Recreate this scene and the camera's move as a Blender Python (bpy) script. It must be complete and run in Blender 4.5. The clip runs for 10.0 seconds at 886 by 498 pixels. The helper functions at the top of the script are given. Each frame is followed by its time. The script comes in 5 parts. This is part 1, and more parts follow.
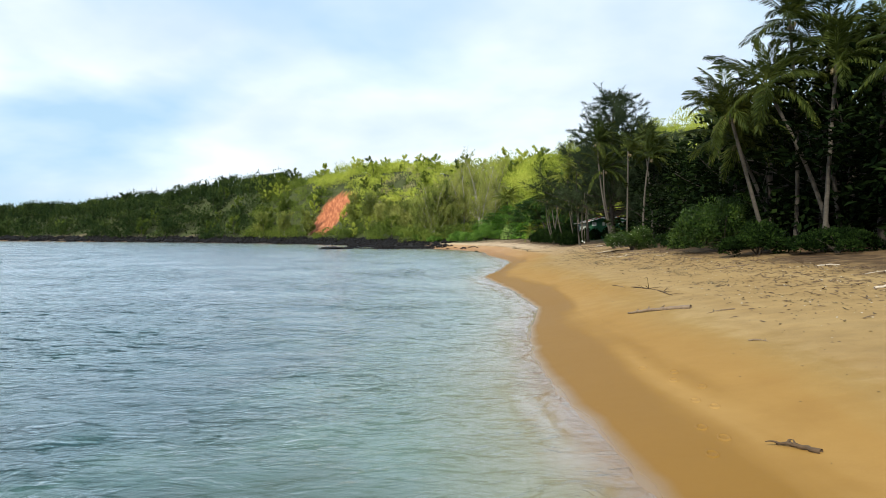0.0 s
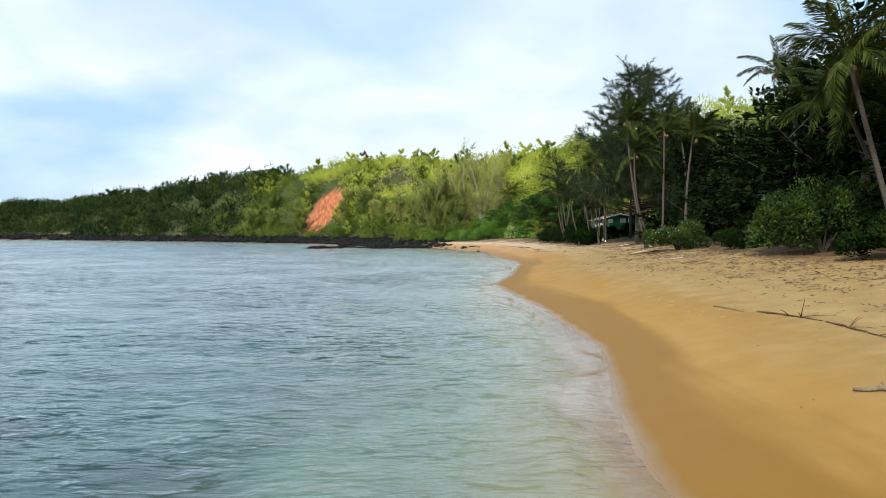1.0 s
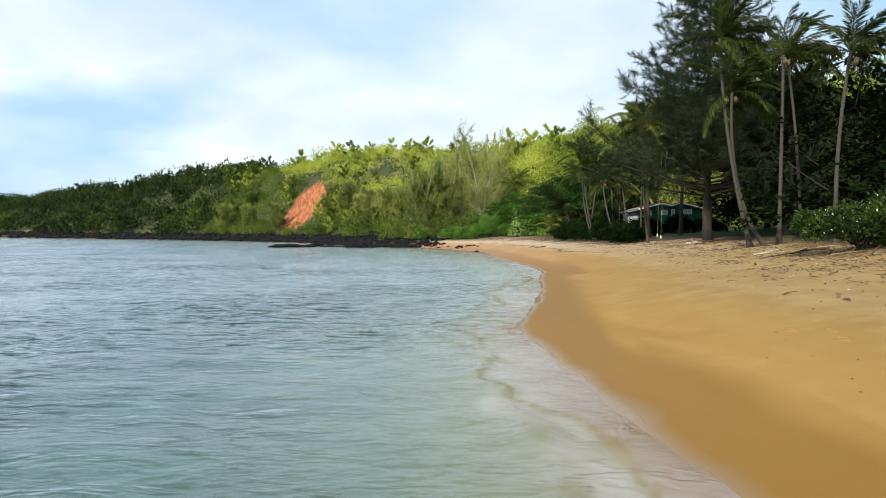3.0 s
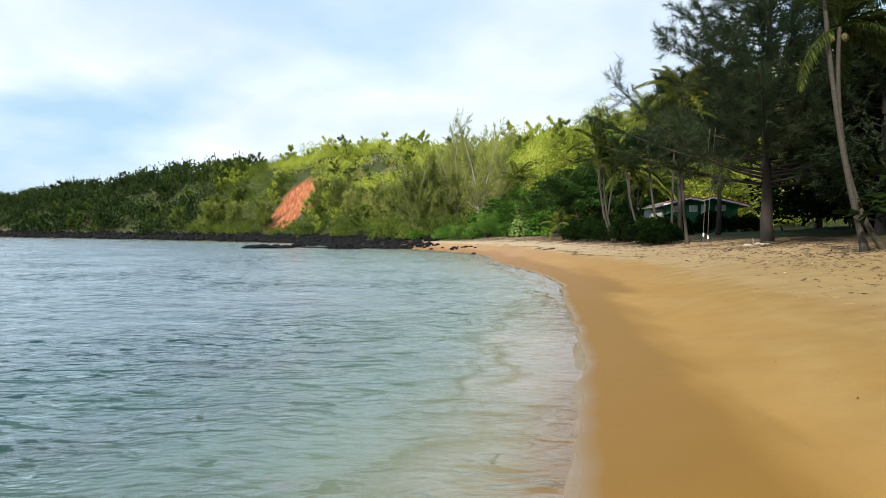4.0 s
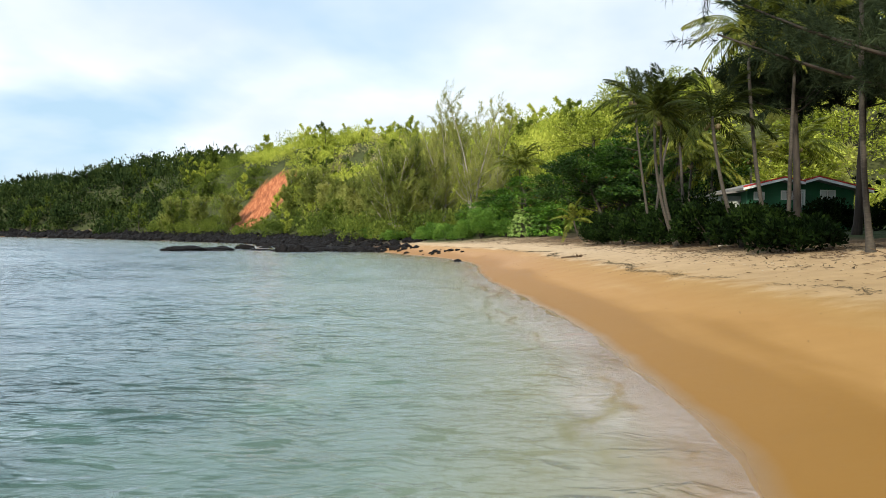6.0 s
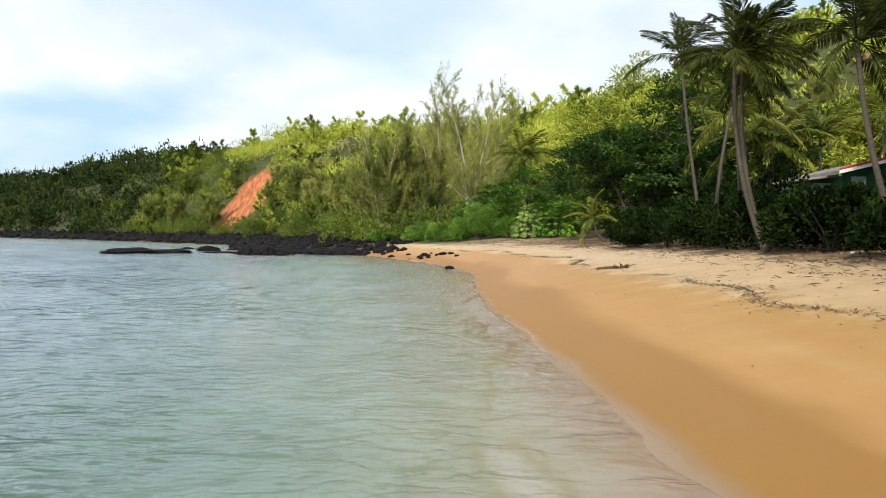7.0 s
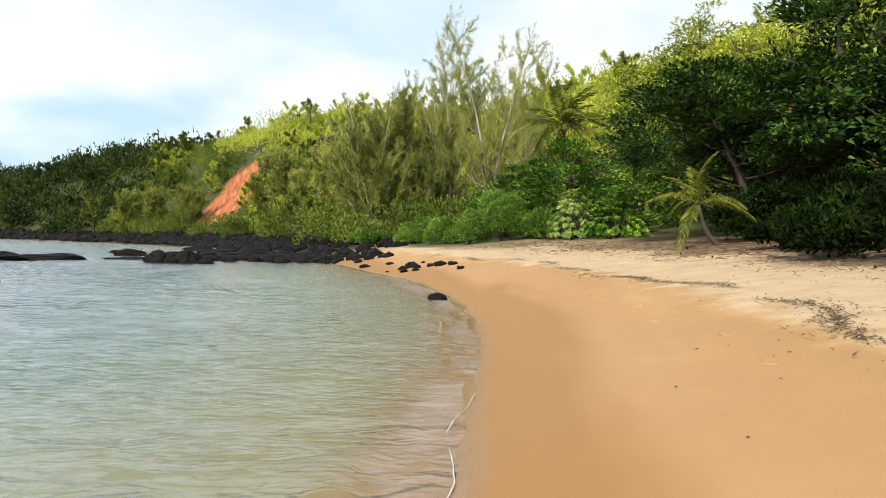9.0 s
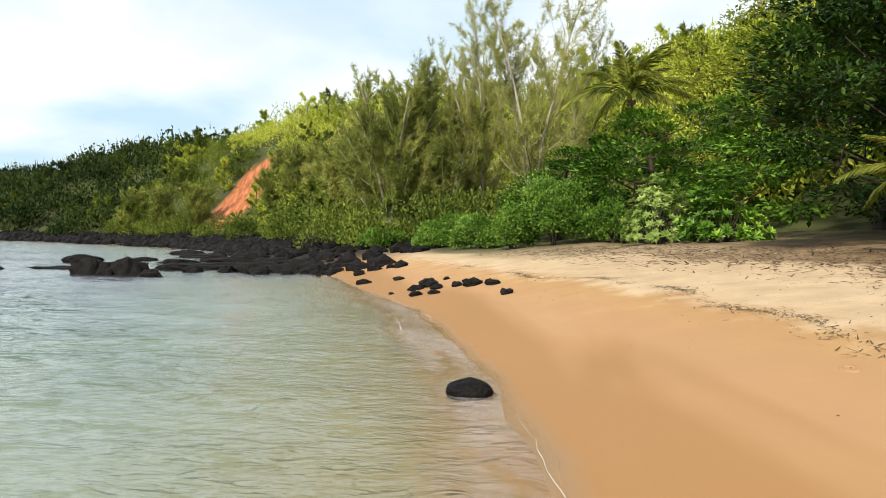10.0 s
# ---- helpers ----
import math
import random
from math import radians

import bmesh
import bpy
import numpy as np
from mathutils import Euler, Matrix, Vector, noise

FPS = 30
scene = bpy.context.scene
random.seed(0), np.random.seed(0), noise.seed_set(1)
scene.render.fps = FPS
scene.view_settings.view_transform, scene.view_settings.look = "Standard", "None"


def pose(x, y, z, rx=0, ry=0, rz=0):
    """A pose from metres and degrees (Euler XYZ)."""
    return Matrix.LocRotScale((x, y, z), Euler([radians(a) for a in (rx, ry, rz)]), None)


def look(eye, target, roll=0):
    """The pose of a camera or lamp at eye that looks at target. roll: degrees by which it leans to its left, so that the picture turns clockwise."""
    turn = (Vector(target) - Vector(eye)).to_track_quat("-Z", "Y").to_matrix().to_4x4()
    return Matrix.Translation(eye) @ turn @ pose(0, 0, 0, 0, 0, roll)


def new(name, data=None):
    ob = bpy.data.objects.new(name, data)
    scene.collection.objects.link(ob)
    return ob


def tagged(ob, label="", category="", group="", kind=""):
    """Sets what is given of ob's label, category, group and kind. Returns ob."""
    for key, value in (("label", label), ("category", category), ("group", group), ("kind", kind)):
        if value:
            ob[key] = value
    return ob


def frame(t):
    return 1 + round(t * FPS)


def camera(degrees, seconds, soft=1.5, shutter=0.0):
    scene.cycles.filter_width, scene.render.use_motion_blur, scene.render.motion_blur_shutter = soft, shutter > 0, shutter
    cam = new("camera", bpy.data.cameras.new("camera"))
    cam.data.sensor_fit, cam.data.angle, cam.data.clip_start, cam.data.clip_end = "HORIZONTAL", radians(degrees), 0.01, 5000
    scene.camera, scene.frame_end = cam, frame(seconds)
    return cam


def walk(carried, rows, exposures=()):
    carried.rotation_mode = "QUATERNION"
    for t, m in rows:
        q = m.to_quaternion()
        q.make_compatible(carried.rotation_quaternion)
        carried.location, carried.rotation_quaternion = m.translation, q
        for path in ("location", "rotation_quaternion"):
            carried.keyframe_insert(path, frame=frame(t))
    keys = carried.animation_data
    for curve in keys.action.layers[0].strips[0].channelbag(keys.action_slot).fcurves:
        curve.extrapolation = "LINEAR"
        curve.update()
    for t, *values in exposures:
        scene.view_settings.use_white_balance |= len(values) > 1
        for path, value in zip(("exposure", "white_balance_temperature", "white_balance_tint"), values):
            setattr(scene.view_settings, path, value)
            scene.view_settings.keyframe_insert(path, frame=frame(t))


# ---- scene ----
cam = camera(59.9, 10.0, soft=0.8)
METRES, EYE, TILT, LEAN, TURN = 130.0, 3.2, -1.1, 0.0, 0.0
ROWS = [
    (0.0, 0.0, 0.0, 0.0, 0.0, 0.0, -0.0),
    (0.5, -0.0002, 0.0515, 0.0005, -0.06, -0.02, -0.08),
    (1.0, 0.0, 0.1038, -0.0003, -0.11, -0.02, -0.12),
    (1.5, 0.0017, 0.1545, -0.0016, -0.15, -0.02, -0.21),
    (2.0, 0.0042, 0.2043, -0.0024, -0.19, -0.03, -0.27),
    (2.5, 0.0067, 0.2536, -0.0021, -0.22, 0.0, -0.33),
    (4.0, 0.0161, 0.4029, -0.0005, -0.3, 0.08, -0.52),
    (4.5, 0.0213, 0.4508, 0.0007, -0.32, 0.07, -0.63),
    (5.0, 0.0262, 0.4984, 0.0008, -0.36, 0.15, -0.7),
    (6.5, 0.0385, 0.65, 0.0033, -0.25, 0.18, -0.83),
    (7.0, 0.0414, 0.7002, 0.0043, -0.28, 0.22, -0.88),
    (7.5, 0.0444, 0.748, 0.0051, -0.29, 0.23, -0.93),
    (8.0, 0.0477, 0.7957, 0.0055, -0.31, 0.26, -0.95),
    (8.5, 0.0509, 0.8405, 0.006, 0.03, 0.32, -1.01),
    (9.0, 0.0522, 0.8895, 0.0071, 1.39, 0.35, -1.06),
    (9.5, 0.0509, 0.9422, 0.0087, 2.98, 0.39, -1.1),
    (10.0, 0.0484, 0.9978, 0.0099, 3.58, 0.43, -1.12),
]
walk(cam, [(t, pose(0, 0, EYE, TILT, LEAN, TURN) @ pose(METRES * x, METRES * y, METRES * z, 90 + pitch, roll, yaw)) for t, x, y, z, yaw, pitch, roll in ROWS],
     exposures=[(0.0, 0.04, 5850, 7), (5.0, 0.06, 6000, 8), (8.0, 0.18, 6380, 10), (10.0, 0.22, 6500, 10)])

# ---- world and sun ----
SUN_AZIMUTH, SUN_HEIGHT = 203.0, 34.0      # degrees clockwise from +y, degrees over the horizon


def nodes_of(tree):
    tree.nodes.clear()

    def add(kind, inputs=None, **settings):
        n = tree.nodes.new(kind)
        if "operation" in settings:
            n.operation = settings["operation"]
        if "use_clamp" in settings:
            n.use_clamp = settings["use_clamp"]
        if "data_type" in settings:
            n.data_type, n.blend_type = settings["data_type"], settings["blend_type"]
        if "attribute_name" in settings:
            n.attribute_name = settings["attribute_name"]
        if "sky_type" in settings:
            n.sky_type, n.sun_disc = settings["sky_type"], False
            n.sun_elevation, n.sun_rotation = settings["sun_elevation"], settings["sun_rotation"]
            n.altitude, n.dust_density = 0.0, settings["dust_density"]
        for key, value in (inputs or {}).items():
            if isinstance(value, bpy.types.NodeSocket):
                tree.links.new(value, n.inputs[key])
            else:
                n.inputs[key].default_value = value
        return n
    return add


def ramp(add, fac, stops):
    n = add("ShaderNodeValToRGB", {"Fac": fac})
    while len(n.color_ramp.elements) < len(stops):
        n.color_ramp.elements.new(0.5)
    for e, (p, c) in zip(n.color_ramp.elements, stops):
        e.position, e.color = p, (*c, 1) if len(c) == 3 else c
    return n.outputs["Color"]


def mixc(add, fac, a, b, blend="MIX"):
    return add("ShaderNodeMix", {0: fac, 6: a if isinstance(a, bpy.types.NodeSocket) else (*a, 1), 7: b if isinstance(b, bpy.types.NodeSocket) else (*b, 1)},
               data_type="RGBA", blend_type=blend).outputs[2]


def math_(add, op, a, b=0.0, clamp=False):
    return add("ShaderNodeMath", {0: a, 1: b}, operation=op, use_clamp=clamp).outputs[0]


def build_world():
    w = bpy.data.worlds.new("sky")
    scene.world = w
    w.use_nodes = True
    add = nodes_of(w.node_tree)
    sky = add("ShaderNodeTexSky", sky_type="NISHITA", sun_elevation=radians(SUN_HEIGHT), sun_rotation=radians(SUN_AZIMUTH), dust_density=1.2)
    co = add("ShaderNodeTexCoord").outputs["Generated"]
    xyz = add("ShaderNodeSeparateXYZ", {0: co})
    up = math_(add, "ADD", math_(add, "MAXIMUM", xyz.outputs[2], 0.0), 0.32)
    flat = add("ShaderNodeCombineXYZ", {0: math_(add, "DIVIDE", xyz.outputs[0], up), 1: math_(add, "DIVIDE", xyz.outputs[1], up), 2: math_(add, "MULTIPLY", xyz.outputs[2], 0.7)})
    place = add("ShaderNodeMapping", {0: flat.outputs[0], 1: (4.35, 1.62, 0.0), 2: (0, 0, radians(22)), 3: (1.0, 1.0, 1.0)})
    big = add("ShaderNodeTexNoise", {"Vector": place.outputs[0], "Scale": 1.15, "Detail": 5.0, "Roughness": 0.46, "Distortion": 0.2})
    # the blue break in the clouds over the headland
    gap = add("ShaderNodeMapping", {0: co, 1: (0.36 * 2.6, -0.93 * 2.6, -0.15 * 7.5), 3: (2.6, 2.6, 7.5)})
    near = add("ShaderNodeVectorMath", {0: gap.outputs[0]}, operation="LENGTH").outputs["Value"]
    hole = ramp(add, near, [(0.1, (0.14, 0.14, 0.14)), (0.75, (0, 0, 0))])
    amount = math_(add, "SUBTRACT", math_(add, "ADD", big.outputs[0], 0.085), hole)
    cover = ramp(add, amount, [(0.40, (0, 0, 0)), (0.58, (1, 1, 1))])
    fine = add("ShaderNodeTexNoise", {"Vector": place.outputs[0], "Scale": 2.0, "Detail": 5.0, "Roughness": 0.45})
    cloud = ramp(add, fine.outputs[0], [(0.3, (0.74, 0.83, 0.93)), (0.46, (0.92, 0.96, 1.0)), (0.64, (1.12, 1.13, 1.15))])
    blue = add("ShaderNodeVectorMath", {0: sky.outputs[0], 1: (0.105, 0.105, 0.105)}, operation="MULTIPLY").outputs[0]
    pale = mixc(add, 0.8, blue, (0.60, 0.80, 0.94))
    back = add("ShaderNodeBackground", {"Color": mixc(add, cover, pale, cloud), "Strength": 1.0})
    out = add("ShaderNodeOutputWorld")
    w.node_tree.links.new(back.outputs[0], out.inputs[0])


build_world()
sun = new("sun", bpy.data.lights.new("sun", "SUN"))
sun.data.energy, sun.data.angle, sun.data.color = 6.0, radians(4.0), (1.0, 0.89, 0.68)
a, h = radians(SUN_AZIMUTH), radians(SUN_HEIGHT)
sun.matrix_world = look((0, 0, 60), (-math.sin(a) * math.cos(h), -math.cos(a) * math.cos(h), 60 - math.sin(h)))


# ---- materials ----
def material(name):
    m = bpy.data.materials.new(name)
    m.use_nodes = True
    return m, nodes_of(m.node_tree)


def finish(m, add, shader, displacement=None):
    out = add("ShaderNodeOutputMaterial")
    m.node_tree.links.new(shader, out.inputs[0])
    return m


def leaf_material(name, dark, mid, bright, glow=0.3, rough=0.45, patch=0.25, odd=None, shine=0.15):
    """Leaves: each one its own shade, patches of tone through the crown, and some light let through."""
    m, add = material(name)
    rnd = add("ShaderNodeNewGeometry").outputs["Random Per Island"]
    co = add("ShaderNodeNewGeometry").outputs["Position"]
    tone = add("ShaderNodeTexNoise", {"Vector": co, "Scale": patch, "Detail": 3.0}).outputs[0]
    spread = add("ShaderNodeMath", {0: tone, 1: 1.5, 2: -0.5}, operation="MULTIPLY_ADD").outputs[0]
    f = math_(add, "ADD", math_(add, "MULTIPLY", rnd, 0.5), spread, True)
    stops = [(0.0, dark), (0.5, mid), (1.0, bright)]
    col = ramp(add, f, stops)
    if odd:
        pick = math_(add, "GREATER_THAN", rnd, 0.996)
        col = mixc(add, pick, col, odd)
    p = add("ShaderNodeBsdfPrincipled", {"Base Color": col, "Roughness": rough, "Specular IOR Level": shine})
    t = add("ShaderNodeBsdfTranslucent", {"Color": mixc(add, 1.0, col, (1.0, 0.95, 0.45), "MULTIPLY")})
    s = add("ShaderNodeMixShader", {0: glow, 1: p.outputs[0], 2: t.outputs[0]})
    return finish(m, add, s.outputs[0])


def bark_material(name, a, b, scale=6.0, ringed=False, rough=0.85):
    m, add = material(name)
    co = add("ShaderNodeTexCoord").outputs["Object"]
    st = add("ShaderNodeMapping", {0: co, 3: (1, 1, 3.0) if ringed else (1.6, 1.6, 0.3)})
    n = add("ShaderNodeTexNoise", {"Vector": st.outputs[0], "Scale": scale, "Detail": 6.0, "Roughness": 0.65}).outputs[0]
    big = add("ShaderNodeTexNoise", {"Vector": co, "Scale": 0.9, "Detail": 3.0}).outputs[0]
    col = mixc(add, math_(add, "MULTIPLY", big, 0.55), ramp(add, n, [(0.3, a), (0.7, b)]), tuple(0.45 * v for v in a))
    bump = add("ShaderNodeBump", {"Height": n, "Strength": 0.6, "Distance": 0.03})
    p = add("ShaderNodeBsdfPrincipled", {"Base Color": col, "Roughness": rough, "Normal": bump.outputs[0]})
    return finish(m, add, p.outputs[0])


def stone_material(name, a, b, rough=0.75, scale=3.0, wet=False):
    m, add = material(name)
    co = add("ShaderNodeNewGeometry").outputs["Position"]
    n = add("ShaderNodeTexNoise", {"Vector": co, "Scale": scale, "Detail": 8.0, "Roughness": 0.65}).outputs[0]
    pits = add("ShaderNodeTexVoronoi", {"Vector": co, "Scale": scale * 7}).outputs[0]
    col = ramp(add, n, [(0.3, a), (0.62, b), (0.75, tuple(min(1, v * 1.7) for v in b))])
    hgt = math_(add, "ADD", n, math_(add, "MULTIPLY", pits, 0.35))
    bump = add("ShaderNodeBump", {"Height": hgt, "Strength": 0.8, "Distance": 0.06})
    r = ramp(add, n, [(0.3, (rough - 0.3,) * 3), (0.7, (rough,) * 3)])
    p = add("ShaderNodeBsdfPrincipled", {"Base Color": col, "Roughness": r, "Normal": bump.outputs[0], "Specular IOR Level": 0.07})
    return finish(m, add, p.outputs[0])


def plain_material(name, colour, rough=0.6, vary=0.25, scale=4.0):
    m, add = material(name)
    co = add("ShaderNodeNewGeometry").outputs["Position"]
    n = add("ShaderNodeTexNoise", {"Vector": co, "Scale": scale, "Detail": 5.0}).outputs[0]
    col = ramp(add, n, [(0.3, tuple(v * (1 - vary) for v in colour)), (0.7, tuple(min(1, v * (1 + vary)) for v in colour))])
    p = add("ShaderNodeBsdfPrincipled", {"Base Color": col, "Roughness": rough})
    return finish(m, add, p.outputs[0])


def ground_material():
    """Sand, wet sand, litter, grass, black rock and red earth, laid out by the sheet's own masks."""
    m, add = material("ground_sand_and_soil")
    geo = add("ShaderNodeNewGeometry")
    co = geo.outputs["Position"]

    def mask(name):
        return add("ShaderNodeAttribute", attribute_name=name).outputs["Fac"]
    z = add("ShaderNodeSeparateXYZ", {0: co}).outputs[2]
    grain = add("ShaderNodeTexNoise", {"Vector": co, "Scale": 55.0, "Detail": 6.0, "Roughness": 0.7}).outputs[0]
    mid = add("ShaderNodeTexNoise", {"Vector": co, "Scale": 1.1, "Detail": 6.0, "Roughness": 0.6}).outputs[0]
    drift_map = add("ShaderNodeMapping", {0: co, 2: (0, 0, radians(6)), 3: (0.55, 0.10, 1.0)})
    broad = add("ShaderNodeTexNoise", {"Vector": drift_map.outputs[0], "Scale": 1.0, "Detail": 4.0, "Distortion": 0.6}).outputs[0]
    dry = ramp(add, broad, [(0.30, (0.225, 0.140, 0.036)), (0.5, (0.255, 0.164, 0.048)), (0.70, (0.295, 0.202, 0.074))])
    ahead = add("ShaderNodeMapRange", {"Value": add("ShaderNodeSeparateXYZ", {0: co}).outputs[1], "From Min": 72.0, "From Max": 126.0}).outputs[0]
    # brightness and blue tint that grow with y are painted into the sand
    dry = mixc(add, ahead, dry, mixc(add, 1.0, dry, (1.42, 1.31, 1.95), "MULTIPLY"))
    dry = mixc(add, 0.2, dry, ramp(add, grain, [(0.3, (0.16, 0.105, 0.04)), (0.7, (0.50, 0.37, 0.17))]))
    high = ramp(add, math_(add, "ADD", z, math_(add, "MULTIPLY", math_(add, "SUBTRACT", mid, 0.5), 0.5)), [(0.85, (0, 0, 0)), (1.0, (0.65, 0.65, 0.65))])
    dry = mixc(add, math_(add, "MULTIPLY", high, math_(add, "ADD", math_(add, "MULTIPLY", ahead, 0.8), 0.2)), dry, (0.46, 0.37, 0.265))
    dry = mixc(add, 1.0, dry, ramp(add, mid, [(0.32, (0.86, 0.85, 0.84)), (0.68, (1.08, 1.08, 1.08))]), "MULTIPLY")
    specks = add("ShaderNodeTexVoronoi", {"Vector": co, "Scale": 9.0, "Randomness": 1.0}).outputs[0]
    dry = mixc(add, math_(add, "LESS_THAN", specks, 0.05), dry, (0.14, 0.09, 0.045))
    edge = math_(add, "ADD", z, math_(add, "MULTIPLY", math_(add, "SUBTRACT", broad, 0.5), 0.6))
    wet = ramp(add, edge, [(0.30, (1, 1, 1)), (0.46, (0, 0, 0))])
    tongue = math_(add, "MULTIPLY", math_(add, "SUBTRACT", mid, 0.5), 0.35)
    damp = ramp(add, math_(add, "ADD", edge, tongue), [(0.55, (1, 1, 1)), (0.98, (0, 0, 0))])
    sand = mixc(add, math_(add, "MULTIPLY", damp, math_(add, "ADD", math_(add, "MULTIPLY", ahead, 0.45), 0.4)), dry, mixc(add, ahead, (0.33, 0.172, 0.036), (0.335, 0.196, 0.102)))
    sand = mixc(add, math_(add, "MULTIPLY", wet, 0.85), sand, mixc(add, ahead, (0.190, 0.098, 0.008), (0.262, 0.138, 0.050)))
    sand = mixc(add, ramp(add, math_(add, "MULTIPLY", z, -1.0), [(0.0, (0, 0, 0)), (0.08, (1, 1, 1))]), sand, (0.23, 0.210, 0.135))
    # sand at low y is multiplied slightly darker and yellower
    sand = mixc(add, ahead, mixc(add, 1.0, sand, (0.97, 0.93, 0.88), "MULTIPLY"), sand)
    # sea floor: pale sand with darker reef and weed patches
    reef = add("ShaderNodeTexNoise", {"Vector": co, "Scale": 0.28, "Detail": 7.0, "Roughness": 0.62}).outputs[0]
    floor_ = ramp(add, reef, [(0.36, (0.009, 0.020, 0.020)), (0.5, (0.028, 0.062, 0.064)), (0.64, (0.10, 0.148, 0.136))])
    floor_ = mixc(add, math_(add, "MULTIPLY", math_(add, "ADD", 0.7, math_(add, "MULTIPLY", ahead, 0.3)), ramp(add, math_(add, "MULTIPLY", z, -1.0), [(0.2, (0.8, 0.8, 0.8)), (1.0, (0.0, 0.0, 0.0))])), floor_, (0.27, 0.33, 0.29))
    sand = mixc(add, ramp(add, math_(add, "MULTIPLY", z, -1.0), [(0.08, (0, 0, 0)), (0.42, (1, 1, 1))]), sand, floor_)
    soil = ramp(add, mid, [(0.3, (0.030, 0.018, 0.009)), (0.5, (0.085, 0.052, 0.026)), (0.72, (0.20, 0.13, 0.065))])
    lawn = ramp(add, mid, [(0.3, (0.012, 0.020, 0.005)), (0.7, (0.036, 0.056, 0.012))])
    rock = ramp(add, mid, [(0.35, (0.006, 0.006, 0.006)), (0.7, (0.022, 0.018, 0.016))])
    streak = add("ShaderNodeMapping", {0: co, 2: (0, 0, radians(40)), 3: (1.4, 0.35, 0.5)})
    red = ramp(add, add("ShaderNodeTexNoise", {"Vector": streak.outputs[0], "Scale": 1.1, "Detail": 7.0, "Roughness": 0.7}).outputs[0], [(0.3, (0.14, 0.042, 0.018)), (0.5, (0.28, 0.095, 0.042)), (0.72, (0.46, 0.20, 0.10))])
    field = ramp(add, mid, [(0.35, (0.24, 0.19, 0.08)), (0.7, (0.36, 0.27, 0.12))])
    col = mixc(add, mask("litter"), sand, soil)
    col = mixc(add, mask("grass"), col, lawn)
    col = mixc(add, mask("field"), col, field)
    col = mixc(add, mask("rock"), col, rock)
    col = mixc(add, mask("red"), col, red)
    hgt = math_(add, "ADD", math_(add, "MULTIPLY", grain, 0.12), math_(add, "MULTIPLY", mid, 0.9))
    soft = math_(add, "SUBTRACT", 1.0, math_(add, "MULTIPLY", damp, 0.75))
    bump = add("ShaderNodeBump", {"Height": hgt, "Strength": math_(add, "MULTIPLY", soft, 0.6), "Distance": 0.11})
    calm = add("ShaderNodeTexNoise", {"Vector": co, "Scale": 0.5, "Detail": 2.0}).outputs[0]
    film = ramp(add, math_(add, "ADD", z, math_(add, "MULTIPLY", math_(add, "SUBTRACT", calm, 0.5), 0.08)), [(0.0, (1, 1, 1)), (0.07, (0, 0, 0))])
    bare = add("ShaderNodeMapRange", {"Value": z, "From Min": -0.10, "From Max": 0.0}).outputs[0]
    col = mixc(add, math_(add, "MULTIPLY", math_(add, "MULTIPLY", film, bare), 0.6), col, (0.20, 0.135, 0.075))
    rough = math_(add, "SUBTRACT", math_(add, "SUBTRACT", 0.92, math_(add, "MULTIPLY", wet, 0.3)), math_(add, "MULTIPLY", film, 0.5))
    gloss = math_(add, "ADD", 0.2, math_(add, "MULTIPLY", film, 0.15))
    p = add("ShaderNodeBsdfPrincipled", {"Base Color": col, "Roughness": rough, "Normal": bump.outputs[0], "Specular IOR Level": gloss})
    return finish(m, add, p.outputs[0])


